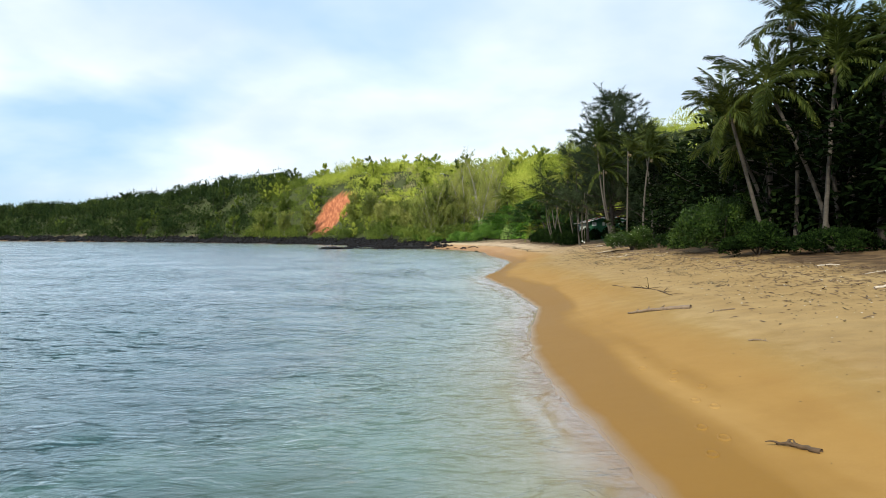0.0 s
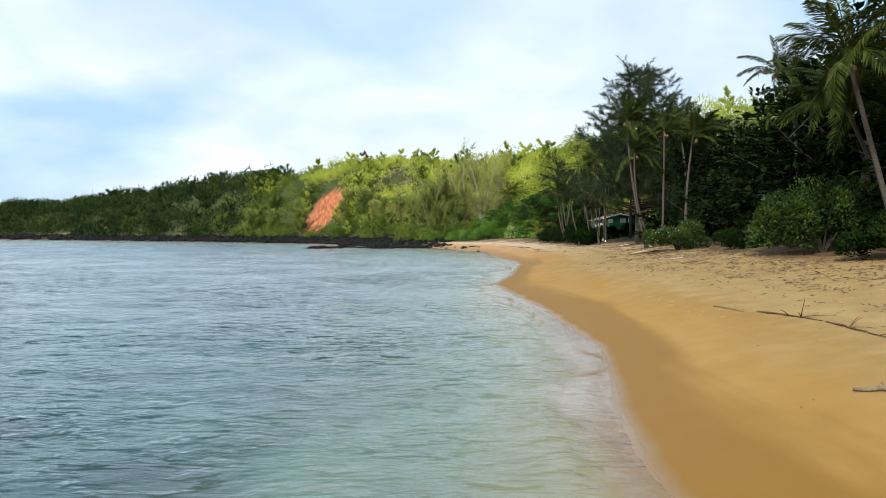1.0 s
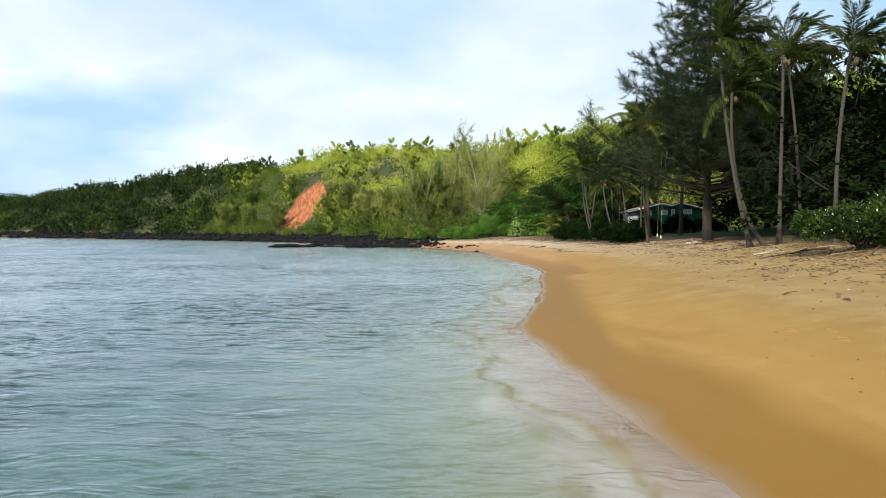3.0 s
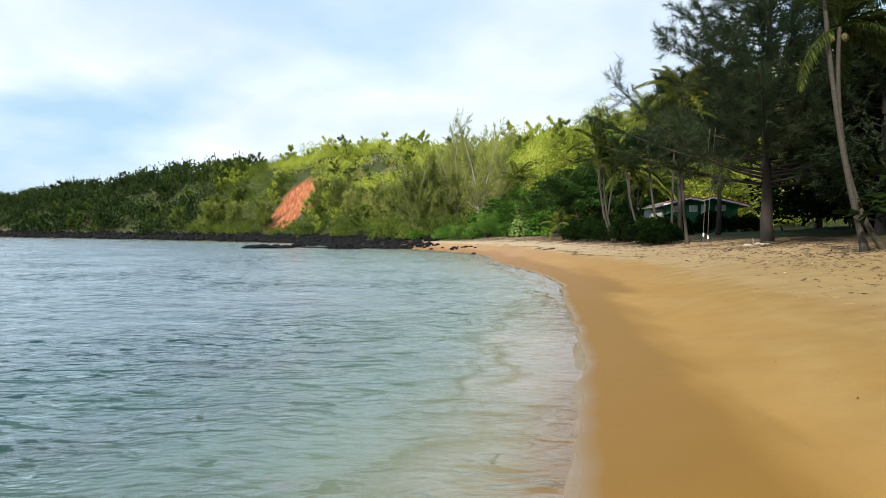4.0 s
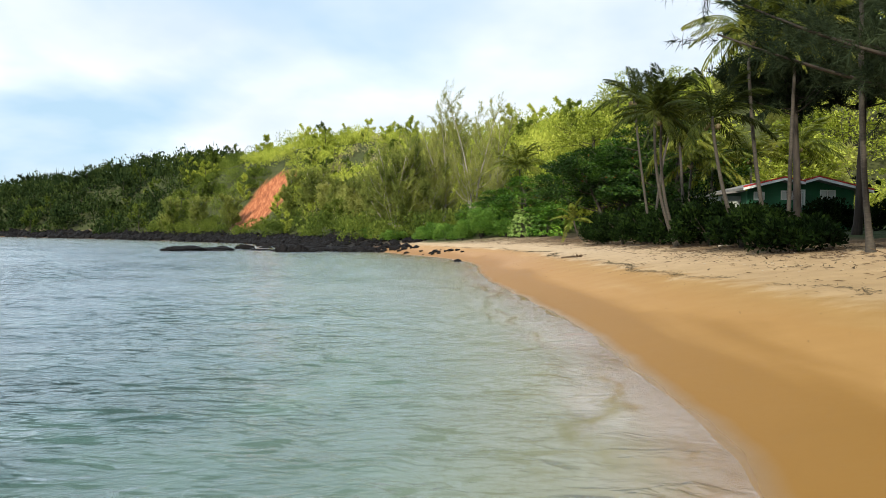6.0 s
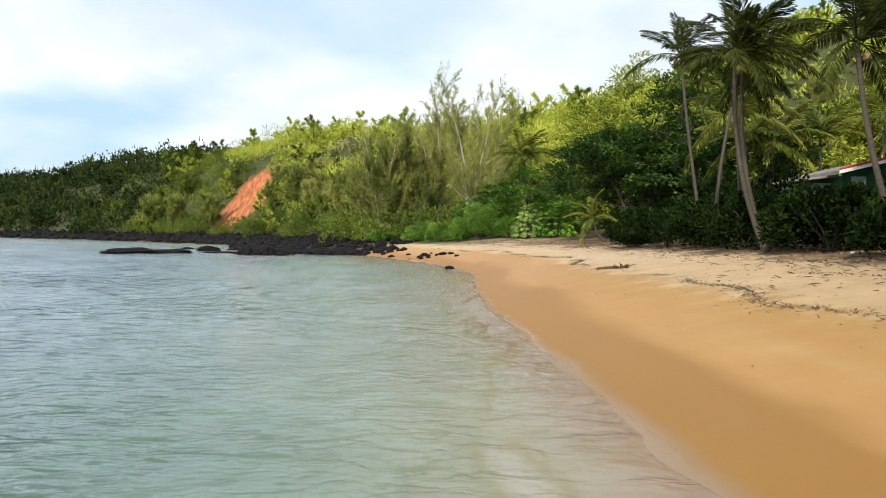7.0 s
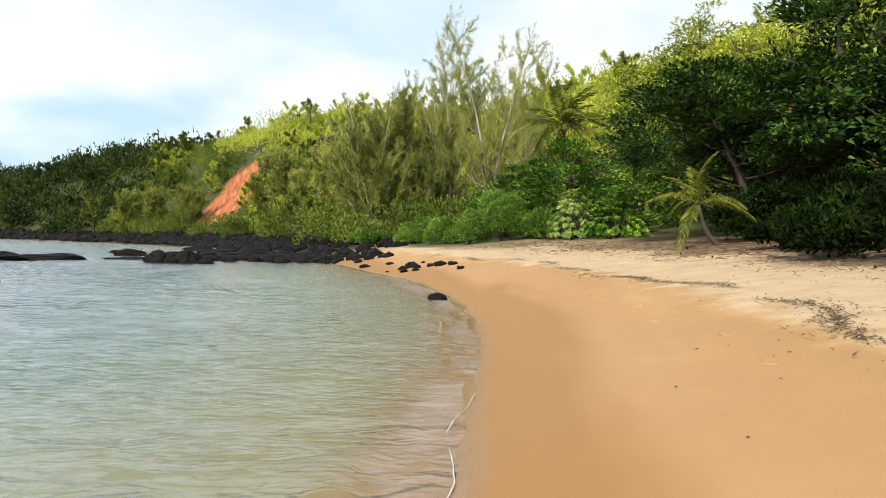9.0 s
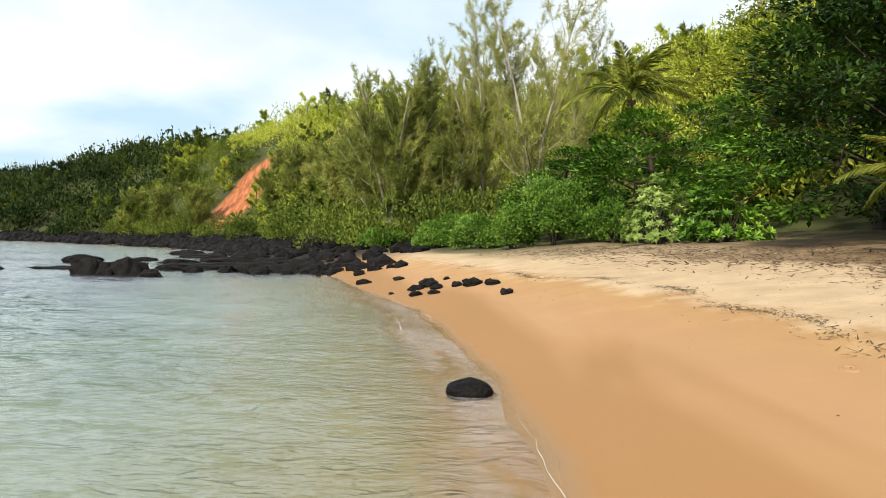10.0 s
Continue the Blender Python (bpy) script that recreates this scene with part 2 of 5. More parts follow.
def water_material():
    """Clear water: wind ripples with a few steep fronts, and a milky skin, aerated froth plus painted sky sheen, where
    the swash runs out.
    """
    m, add = material("sea_water")
    co = add("ShaderNodeNewGeometry").outputs["Position"]
    s1 = add("ShaderNodeMapping", {0: co, 2: (0, 0, radians(-14)), 3: (0.85, 1.3, 1.0)})
    s2 = add("ShaderNodeMapping", {0: co, 2: (0, 0, radians(20)), 3: (0.85, 1.25, 1.0)})
    s3 = add("ShaderNodeMapping", {0: co, 2: (0, 0, radians(-8)), 3: (0.8, 1.25, 1.0)})
    n1 = add("ShaderNodeTexNoise", {"Vector": s1.outputs[0], "Scale": 2.4, "Detail": 2.5, "Roughness": 0.5, "Distortion": 0.7}).outputs[0]
    n2 = add("ShaderNodeTexNoise", {"Vector": s2.outputs[0], "Scale": 6.0, "Detail": 1.5, "Roughness": 0.5, "Distortion": 0.6}).outputs[0]
    n3 = add("ShaderNodeTexNoise", {"Vector": s3.outputs[0], "Scale": 1.5, "Detail": 3.0, "Roughness": 0.55, "Distortion": 0.5}).outputs[0]
    ruffle = add("ShaderNodeTexNoise", {"Vector": co, "Scale": 0.11, "Detail": 3.0}).outputs[0]
    crest = math_(add, "SUBTRACT", 1.0, math_(add, "ABSOLUTE", math_(add, "SUBTRACT", math_(add, "MULTIPLY", n2, 2.0), 1.0)))
    steep = ramp(add, n3, [(0.53, (0, 0, 0)), (0.65, (1, 1, 1)), (0.80, (0.8, 0.8, 0.8))])
    wind = add("ShaderNodeMapRange", {"Value": ruffle, "From Min": 0.36, "From Max": 0.62, "To Min": 0.4, "To Max": 1.25}).outputs[0]
    hgt = math_(add, "ADD", math_(add, "ADD", math_(add, "MULTIPLY", n1, 0.45), math_(add, "MULTIPLY", crest, 0.13)), math_(add, "MULTIPLY", steep, 0.42))
    milk = add("ShaderNodeAttribute", attribute_name="milk").outputs["Fac"]
    calm = math_(add, "SUBTRACT", 1.0, math_(add, "MULTIPLY", milk, 0.55))
    bump = add("ShaderNodeBump", {"Height": math_(add, "MULTIPLY", hgt, wind), "Strength": calm, "Distance": 0.085})
    deep = add("ShaderNodeAttribute", attribute_name="depth").outputs["Fac"]
    clear = add("ShaderNodeBsdfTransparent", {"Color": ramp(add, deep, [(0.05, (0.97, 0.96, 0.90)), (0.45, (0.84, 0.93, 0.88)), (1.0, (0.68, 0.87, 0.90))])})
    # the head of the cove lies sheltered: less fine chop, longer glints
    lee = add("ShaderNodeMapRange", {"Value": add("ShaderNodeSeparateXYZ", {0: co}).outputs[1], "From Min": 85.0, "From Max": 128.0, "To Min": 0.26, "To Max": 0.21}).outputs[0]
    gloss = add("ShaderNodeBsdfGlossy", {"Color": (0.97, 0.98, 1.0, 1), "Roughness": lee, "Normal": bump.outputs[0]})
    share = add("ShaderNodeFresnel", {"IOR": 1.40, "Normal": bump.outputs[0]}).outputs[0]
    # noise dashes cut the reflection, painted in for steep wave faces
    s4 = add("ShaderNodeMapping", {0: co, 2: (0, 0, radians(-9)), 3: (0.62, 1.9, 1.0)})
    n4 = add("ShaderNodeTexNoise", {"Vector": s4.outputs[0], "Scale": 1.9, "Detail": 2.0, "Roughness": 0.5, "Distortion": 0.7}).outputs[0]
    n5 = add("ShaderNodeTexNoise", {"Vector": s4.outputs[0], "Scale": 5.2, "Detail": 1.0, "Roughness": 0.5, "Distortion": 0.5}).outputs[0]
    face = math_(add, "MAXIMUM", ramp(add, n4, [(0.605, (0, 0, 0)), (0.645, (1, 1, 1))]), math_(add, "MULTIPLY", ramp(add, n5, [(0.585, (0, 0, 0)), (0.65, (1, 1, 1))]), 0.75))
    # rill lines paint the reflection out along the swash
    rill = add("ShaderNodeAttribute", attribute_name="rill").outputs["Fac"]
    face = math_(add, "MAXIMUM", math_(add, "MULTIPLY", math_(add, "MULTIPLY", face, wind), calm, True), rill)
    share = math_(add, "MULTIPLY", share, math_(add, "SUBTRACT", 1.0, math_(add, "MULTIPLY", face, 0.95)))
    s = add("ShaderNodeMixShader", {0: share, 1: clear.outputs[0], 2: gloss.outputs[0]})
    # the lilac skin is froth with a sky sheen put into its colour
    froth = add("ShaderNodeTexNoise", {"Vector": co, "Scale": 7.0, "Detail": 5.0, "Roughness": 0.65}).outputs[0]
    skin = add("ShaderNodeBsdfDiffuse", {"Color": ramp(add, froth, [(0.35, (0.34, 0.30, 0.29)), (0.65, (0.47, 0.43, 0.43))]), "Normal": bump.outputs[0]})
    thin = math_(add, "MULTIPLY", milk, math_(add, "SUBTRACT", 0.75, math_(add, "MULTIPLY", share, 0.6)), True)
    both = add("ShaderNodeMixShader", {0: thin, 1: s.outputs[0], 2: skin.outputs[0]})
    return finish(m, add, both.outputs[0])


MAT = {
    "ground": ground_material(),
    "water": water_material(),
    "rock": stone_material("lava_rock", (0.003, 0.003, 0.004), (0.011, 0.010, 0.010), 0.8),
    "wood": bark_material("driftwood_grey", (0.10, 0.065, 0.04), (0.30, 0.22, 0.15), 9.0),
    "pale_wood": bark_material("bleached_wood", (0.34, 0.28, 0.22), (0.62, 0.55, 0.46), 9.0),
    "twig": plain_material("brown_twigs", (0.075, 0.045, 0.022), 0.9),
    "weed": plain_material("dry_seaweed", (0.060, 0.042, 0.018), 0.9),
    "palm_bark": bark_material("palm_trunk_grey", (0.028, 0.022, 0.017), (0.085, 0.072, 0.056), 5.0, True),
    "dark_bark": bark_material("rough_dark_bark", (0.018, 0.013, 0.010), (0.056, 0.042, 0.031), 5.0),
    "pale_bark": bark_material("pale_grey_bark", (0.22, 0.19, 0.16), (0.46, 0.42, 0.36), 5.0),
    # the same palm leaf twice, once painted shaded and once painted sunlit
    "frond": leaf_material("palm_leaf", (0.010, 0.016, 0.004), (0.030, 0.042, 0.008), (0.10, 0.115, 0.022), 0.28, 0.5, 0.3, None, 0.05),
    "sunlit_frond": leaf_material("sunlit_palm_leaf", (0.035, 0.052, 0.008), (0.12, 0.145, 0.020), (0.28, 0.28, 0.05), 0.34, 0.45, 0.4),
    "dead_frond": leaf_material("dry_palm_leaf", (0.10, 0.062, 0.025), (0.19, 0.13, 0.06), (0.30, 0.23, 0.12), 0.15, 0.8),
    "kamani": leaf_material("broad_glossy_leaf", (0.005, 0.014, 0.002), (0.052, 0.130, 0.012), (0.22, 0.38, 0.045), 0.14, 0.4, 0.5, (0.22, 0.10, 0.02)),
    # darker copy of the broad leaf: canopy shade is put into its colour
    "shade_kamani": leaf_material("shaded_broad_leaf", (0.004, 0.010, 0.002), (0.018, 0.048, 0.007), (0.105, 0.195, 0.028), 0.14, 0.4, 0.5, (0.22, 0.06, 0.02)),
    # beach shrub leaf with the shade under the palms mixed into its green
    "shade_shrub": leaf_material("shaded_shrub_leaf", (0.005, 0.012, 0.002), (0.019, 0.040, 0.006), (0.075, 0.115, 0.018), 0.2, 0.45, 0.7),
    # near-black green: cloud shade over the woodland is put into the leaf colour
    "forest": leaf_material("shaded_forest_leaf", (0.002, 0.005, 0.002), (0.005, 0.010, 0.003), (0.018, 0.030, 0.007), 0.12, 0.7, 0.25, None, 0.015),
    # one ironwood needle, three copies: sunlight and cloud shade set their colours
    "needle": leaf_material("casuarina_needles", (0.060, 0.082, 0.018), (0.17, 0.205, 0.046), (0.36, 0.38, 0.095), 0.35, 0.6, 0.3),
    "shaded_needle": leaf_material("shaded_casuarina_needles", (0.008, 0.014, 0.008), (0.028, 0.042, 0.022), (0.085, 0.110, 0.058), 0.35, 0.7, 0.2, None, 0.05),
    "sunlit_needle": leaf_material("sunlit_casuarina_needles", (0.13, 0.150, 0.040), (0.26, 0.28, 0.075), (0.42, 0.42, 0.14), 0.35, 0.6, 0.2),
    "naupaka": leaf_material("beach_shrub_leaf", (0.032, 0.080, 0.010), (0.090, 0.185, 0.024), (0.20, 0.31, 0.06), 0.3, 0.4, 0.8),
    # the hedges' shade is painted into this leaf, hence so near black
    "hedge": leaf_material("shaded_hedge_leaf", (0.002, 0.005, 0.0015), (0.006, 0.014, 0.003), (0.028, 0.050, 0.009), 0.12, 0.6, 0.7, None, 0.03),
    "pale_leaf": leaf_material("pale_green_rosette_leaf", (0.07, 0.13, 0.025), (0.19, 0.29, 0.07), (0.38, 0.48, 0.17), 0.3, 0.55, 1.0),
    "flower": leaf_material("small_white_flower", (0.45, 0.47, 0.35), (0.6, 0.62, 0.48), (0.75, 0.76, 0.62), 0.3, 0.6, 1.0),
    # one scrub in three tones: sun, cloud shade and dark gaps painted in
    "scrub": leaf_material("sunlit_slope_leaf", (0.030, 0.055, 0.008), (0.31, 0.37, 0.045), (0.60, 0.62, 0.13), 0.34, 0.6, 0.11),
    "shaded_scrub": leaf_material("shaded_slope_leaf", (0.009, 0.019, 0.007), (0.024, 0.041, 0.012), (0.062, 0.085, 0.020), 0.25, 0.6, 0.09, None, 0.06),
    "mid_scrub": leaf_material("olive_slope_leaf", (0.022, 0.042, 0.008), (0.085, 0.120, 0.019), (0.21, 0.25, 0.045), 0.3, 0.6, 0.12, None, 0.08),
    "tan_scrub": leaf_material("dry_tan_scrub", (0.16, 0.14, 0.06), (0.28, 0.26, 0.13), (0.42, 0.40, 0.24), 0.3, 0.7, 0.3),
    "green_wall": plain_material("green_painted_boards", (0.022, 0.115, 0.052), 0.55, 0.15, 1.5),
    "grey_wall": plain_material("grey_painted_boards", (0.26, 0.28, 0.26), 0.6, 0.15, 1.5),
    "white_paint": plain_material("white_paint", (0.74, 0.76, 0.74), 0.5, 0.06, 2.0),
    "red_roof": plain_material("red_roof_edge", (0.42, 0.035, 0.025), 0.5, 0.2, 2.0),
    "roof": plain_material("grey_roofing", (0.16, 0.15, 0.14), 0.8, 0.3, 2.0),
    "foam": plain_material("white_foam", (0.50, 0.50, 0.48), 0.7, 0.2, 20.0),
    "rope": plain_material("weathered_rope", (0.13, 0.11, 0.085), 0.9),
    "shell": plain_material("pale_shell", (0.42, 0.38, 0.32), 0.8),
}
gm, gadd = material("window_glass")
MAT["glass"] = finish(gm, gadd, gadd("ShaderNodeBsdfPrincipled", {"Base Color": (0.62, 0.68, 0.66, 1), "Roughness": 0.08, "Metallic": 0.0, "Specular IOR Level": 0.8}).outputs[0])


# ---- mesh helpers ----
def make_mesh(name, verts, faces, mats, smooth=False, index=None):
    """A mesh from an array of points and a list of face arrays (each n x 3 or n x 4)."""
    me = bpy.data.meshes.new(name)
    verts = np.asarray(verts, dtype=np.float32).reshape(-1, 3)
    faces = [np.asarray(f, dtype=np.int32) for f in (faces if isinstance(faces, list) else [faces]) if len(f)]
    loops = np.concatenate([f.ravel() for f in faces])
    sizes = np.concatenate([np.full(len(f), f.shape[1], dtype=np.int32) for f in faces])
    me.vertices.add(len(verts))
    me.vertices.foreach_set("co", verts.ravel())
    me.loops.add(len(loops))
    me.loops.foreach_set("vertex_index", loops)
    me.polygons.add(len(sizes))
    me.polygons.foreach_set("loop_start", np.concatenate([[0], np.cumsum(sizes)[:-1]]).astype(np.int32))
    me.update(calc_edges=True)
    for m in (mats if isinstance(mats, (list, tuple)) else [mats]):
        me.materials.append(m)
    if index is not None:
        me.polygons.foreach_set("material_index", np.asarray(index, dtype=np.int32))
    me.polygons.foreach_set("use_smooth", np.full(len(sizes), smooth, dtype=bool))
    me.validate()
    return me


def child(name, me, parent, label=""):
    ob = new(name, me)
    ob.parent = parent
    if label:
        tagged(ob, label)
    return ob


def thing(name, label, category, at=(0, 0, 0), turn=0.0, group="", size=1.0):
    ob = new(name)
    ob.empty_display_size = 0.2
    ob.location, ob.rotation_euler, ob.scale = at, (0, 0, turn), (size, size, size)
    return tagged(ob, label, category, group)


class Bag:
    """Collects points and faces for one mesh."""
    def __init__(self):
        self.v, self.f, self.n = [], {3: [], 4: []}, 0

    def put(self, v, *faces):
        v = np.asarray(v, dtype=float).reshape(-1, 3)
        for f in faces:
            f = np.asarray(f, dtype=int)
            if len(f):
                self.f[f.shape[1]].append(f + self.n)
        self.v.append(v)
        self.n += len(v)

    def mesh(self, name, mat, smooth=False):
        return make_mesh(name, np.concatenate(self.v), [np.concatenate(f) for f in self.f.values() if f], mat, smooth)


def tube(bag, path, radii, sides=7, cap=True):
    path = np.asarray(path, dtype=float)
    radii = np.asarray(radii, dtype=float)
    tang = np.gradient(path, axis=0)
    tang /= np.linalg.norm(tang, axis=1)[:, None] + 1e-9
    ref = np.array([0.0, 0.0, 1.0]) if abs(tang[:, 2]).mean() < 0.8 else np.array([1.0, 0.0, 0.0])
    u = np.cross(tang, ref)
    u /= np.linalg.norm(u, axis=1)[:, None] + 1e-9
    w = np.cross(tang, u)
    ang = np.arange(sides) * 2 * np.pi / sides
    ring = path[:, None] + radii[:, None, None] * (np.cos(ang)[None, :, None] * u[:, None] + np.sin(ang)[None, :, None] * w[:, None])
    n = len(path)
    i, j = np.meshgrid(np.arange(n - 1), np.arange(sides), indexing="ij")
    a, b = i * sides + j, i * sides + (j + 1) % sides
    quads = np.stack([a, b, b + sides, a + sides], -1).reshape(-1, 4)
    v = ring.reshape(-1, 3)
    tris = []
    if cap:
        v = np.concatenate([v, path[-1:]])
        tris = [[(n - 1) * sides + k, (n - 1) * sides + (k + 1) % sides, n * sides] for k in range(sides)]
    bag.put(v, quads, tris)


def unit(a):
    return a / (np.linalg.norm(a, axis=-1, keepdims=True) + 1e-9)


def leaves(bag, base, way, normal, length, width, fold=0.12):
    """One kite-shaped, lightly folded leaf at each base point."""
    way, side = unit(way), None
    side = unit(np.cross(way, normal))
    up = np.cross(side, way)
    length, width = np.broadcast_to(length, len(base))[:, None], np.broadcast_to(width, len(base))[:, None]
    middle = base + way * length * 0.58 + up * width * fold
    tip = base + way * length - up * length * 0.1
    v = np.stack([base, middle + side * width / 2, tip, middle - side * width / 2], 1).reshape(-1, 3)
    bag.put(v, np.arange(len(base) * 4).reshape(-1, 4))


def strands(bag, base, way, length, width, rng):
    """One thin tapering needle bunch, a single triangle, at each base point."""
    way = unit(way)
    side = unit(np.cross(way, rng.normal(size=base.shape)))
    length, width = np.broadcast_to(length, len(base))[:, None], np.broadcast_to(width, len(base))[:, None]
    v = np.stack([base - side * width / 2, base + side * width / 2, base + way * length], 1).reshape(-1, 3)
    bag.put(v, np.arange(len(base) * 3).reshape(-1, 3))


def box(bag, lo, hi):
    x0, y0, z0 = lo
    x1, y1, z1 = hi
    v = [(x0, y0, z0), (x1, y0, z0), (x1, y1, z0), (x0, y1, z0), (x0, y0, z1), (x1, y0, z1), (x1, y1, z1), (x0, y1, z1)]
    bag.put(v, [(0, 3, 2, 1), (4, 5, 6, 7), (0, 1, 5, 4), (1, 2, 6, 5), (2, 3, 7, 6), (3, 0, 4, 7)])


def bumps(x, y, seed, octaves=4, scale=1.0, gain=0.5):
    """Smooth noise from crossed waves, roughly -1 to 1."""
    rng = np.random.default_rng(seed)
    total = np.zeros(np.broadcast(x, y).shape)
    amp, norm = 1.0, 0.0
    for o in range(octaves):
        for _ in range(4):
            t, p = rng.uniform(0, 2 * np.pi), rng.uniform(0, 2 * np.pi)
            k = scale * 2 ** o * rng.uniform(0.7, 1.4)
            total += amp * 0.5 * np.sin(k * (np.cos(t) * x + np.sin(t) * y) + p + 1.3 * np.sin(0.6 * k * (np.sin(t) * x - np.cos(t) * y) + 2 * p))
        norm += amp
        amp *= gain
    return total / norm


# ---- the lie of the land ----
SHORE_NEAR = [(2.6, -400), (2.6, 9), (2.3, 15), (2.3, 20), (2.8, 25.5), (4.0, 33), (3.9, 43), (3.4, 50), (3.0, 58), (4.4, 65), (5.2, 70), (6.2, 78), (7.4, 86),
              (7.7, 95), (7.3, 103), (6.8, 112), (6.7, 121), (7.1, 129), (7.0, 134), (6.3, 141), (4.2, 151), (1.2, 159), (-1.5, 168)]
SHORE_FAR = [(-6, 180), (-14, 194), (-21, 208), (-32, 234), (-47, 250), (-64, 268), (-100, 300), (-140, 325), (-190, 350), (-260, 380), (-420, 440), (-3000, 900)]
SHORE = np.array(SHORE_NEAR + SHORE_FAR, dtype=float)


def inland(x, y):
    """Signed distance from the water's edge, positive on land."""
    shape = np.broadcast(x, y).shape
    p = np.stack([np.broadcast_to(x, shape).ravel(), np.broadcast_to(y, shape).ravel()], 1).astype(float)
    best = np.full(len(p), 1e9)
    sign = np.ones(len(p))
    for a, b in zip(SHORE[:-1], SHORE[1:]):
        ab = b - a
        t = np.clip(((p - a) @ ab) / (ab @ ab), 0, 1)
        q = p - (a + t[:, None] * ab)
        d = np.hypot(q[:, 0], q[:, 1])
        side = ab[0] * (p[:, 1] - a[1]) - ab[1] * (p[:, 0] - a[0])
        near = d < best - 1e-6
        best = np.where(near, d, best)
        sign = np.where(near, np.where(side < 0, 1.0, -1.0), sign)
    return (best * sign).reshape(shape)


def smooth(a, b, v):
    t = np.clip((v - a) / (b - a), 0, 1)
    return t * t * (3 - 2 * t)


def height(x, y, d=None):
    """The ground's height over the sea."""
    x, y = np.asarray(x, dtype=float), np.asarray(y, dtype=float)
    d = inland(x, y) if d is None else d
    z = np.interp(d, [-200, -60, -20, -8, -3, 0, 2, 4.4, 6, 12, 20, 32, 60], [-6, -3.2, -1.7, -0.9, -0.4, 0, 0.42, 0.93, 1.15, 1.8, 2.5, 3.2, 4.2])
    z = np.where(z < 0, z * (1 - 0.5 * smooth(70, 130, y)), z)
    head = smooth(150, 188, y + 0.25 * x)
    start = 40 - 34 * head + 15 * head * smooth(-14, 14, x)
    wide = 52 - 18 * head
    top = np.interp(x, [-420, -230, -172, -120, -62, -15, 10, 40], [3, 8, 10, 15.5, 20.5, 22, 20, 20])
    top = top * (0.5 + 0.5 * head)
    z = z + top * smooth(0, 1, (d - start) / wide) * (1 + 0.10 * bumps(x, y, 5, 3, 0.06))
    z = z + np.where(d > 5, 0.10 * smooth(5, 14, d) * bumps(x, y, 8, 4, 0.7), 0.0)
    z = z + np.where(d > 0.5, 0.035 * bumps(x, y * 0.6, 9, 3, 0.5), 0.0)
    return z + np.where(d < -1, 0.10 * bumps(x, y, 10, 3, 0.6) * smooth(1, 8, -d), 0.0)


def ground_z(x, y):
    return float(height(np.array([x]), np.array([y]))[0])


def scar(x, y, z, grow=0.0):
    """How far a place lies on the bare red slope, 0 to 1."""
    mid = -39.6 + (z - 9) * 0.62
    half = np.interp(z, [4, 8, 12, 15, 17.5], [2.6, 4.0, 5.0, 4.0, 2.2])
    edge = half + 0.9 * bumps(x, y + z, 12, 4, 0.4)
    edge = edge + grow
    return np.where((y > 232) & (y < 300) & (z > 4.0 - grow) & (z < 18.0), smooth(1.0, -0.6, np.abs(x - mid) - edge), 0.0)


def spaced(*runs):
    """Grid lines: runs of (start, end, step)."""
    out = []
    for a, b, s in runs:
        out.append(np.linspace(a, b, max(2, int(round((b - a) / s))), endpoint=False))
    return np.concatenate(out + [[runs[-1][1]]])


def build_ground():
    xs = spaced((-3000, -500, 250), (-500, -150, 10), (-150, -60, 2.5), (-60, -10, 1.5), (-10, 1, 0.8), (1, 16, 0.3), (16, 40, 1.2), (40, 110, 5), (110, 500, 40), (500, 3000, 400))
    ys = spaced((-600, -60, 60), (-60, -5, 5), (-5, 12, 0.6), (12, 175, 0.55), (175, 310, 1.6), (310, 450, 6), (450, 900, 40), (900, 4000, 400))
    X, Y = np.meshgrid(xs, ys, indexing="ij")
    D = inland(X, Y)
    Z = height(X, Y, D)
    nx, ny = X.shape
    i, j = np.meshgrid(np.arange(nx - 1), np.arange(ny - 1), indexing="ij")
    a = i * ny + j
    quads = np.stack([a, a + ny, a + ny + 1, a + 1], -1).reshape(-1, 4)
    me = make_mesh("ground", np.stack([X, Y, Z], -1).reshape(-1, 3), quads, MAT["ground"], True)
    n1 = bumps(X, Y, 21, 4, 0.5)
    head = smooth(158, 182, Y + 0.3 * X)
    veg = (1 - head) * smooth(11.5, 14.5, D + 1.3 * n1)
    under = smooth(12, 15, D + 1.5 * n1) * (1 - smooth(100, 110, Y)) + (1 - smooth(150, 170, Y)) * smooth(8.8, 10.5, D + 1.4 * n1) * smooth(98, 112, Y)
    litter = np.clip(np.maximum(veg, 0.75 * under), 0, 1)
    lawn = smooth(15, 18, D + n1) * smooth(80, 86, Y) * (1 - smooth(146, 154, Y)) * (1 - smooth(34, 40, D))
    grass = np.clip(np.maximum(lawn, np.maximum(0.95 * smooth(6.0, 8.0, D + n1) * head, 0.9 * smooth(9, 13, D) * smooth(26, 32, D))), 0, 1)
    rock = smooth(-3.0, -0.5, D) * (1 - smooth(6.5, 9.5, D + 2.0 * n1)) * smooth(168, 182, Y + 0.2 * X - 0.8 * np.clip(D, 0, 9)) 
    field = smooth(48, 60, D) * smooth(210, 230, Y)
    for name, v in (("litter", litter), ("grass", grass), ("rock", rock), ("field", field), ("red", scar(X, Y, Z, 0.9))):
        me.attributes.new(name, "FLOAT", "POINT").data.foreach_set("value", v.astype(np.float32).ravel())
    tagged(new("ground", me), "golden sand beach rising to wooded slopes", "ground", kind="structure")


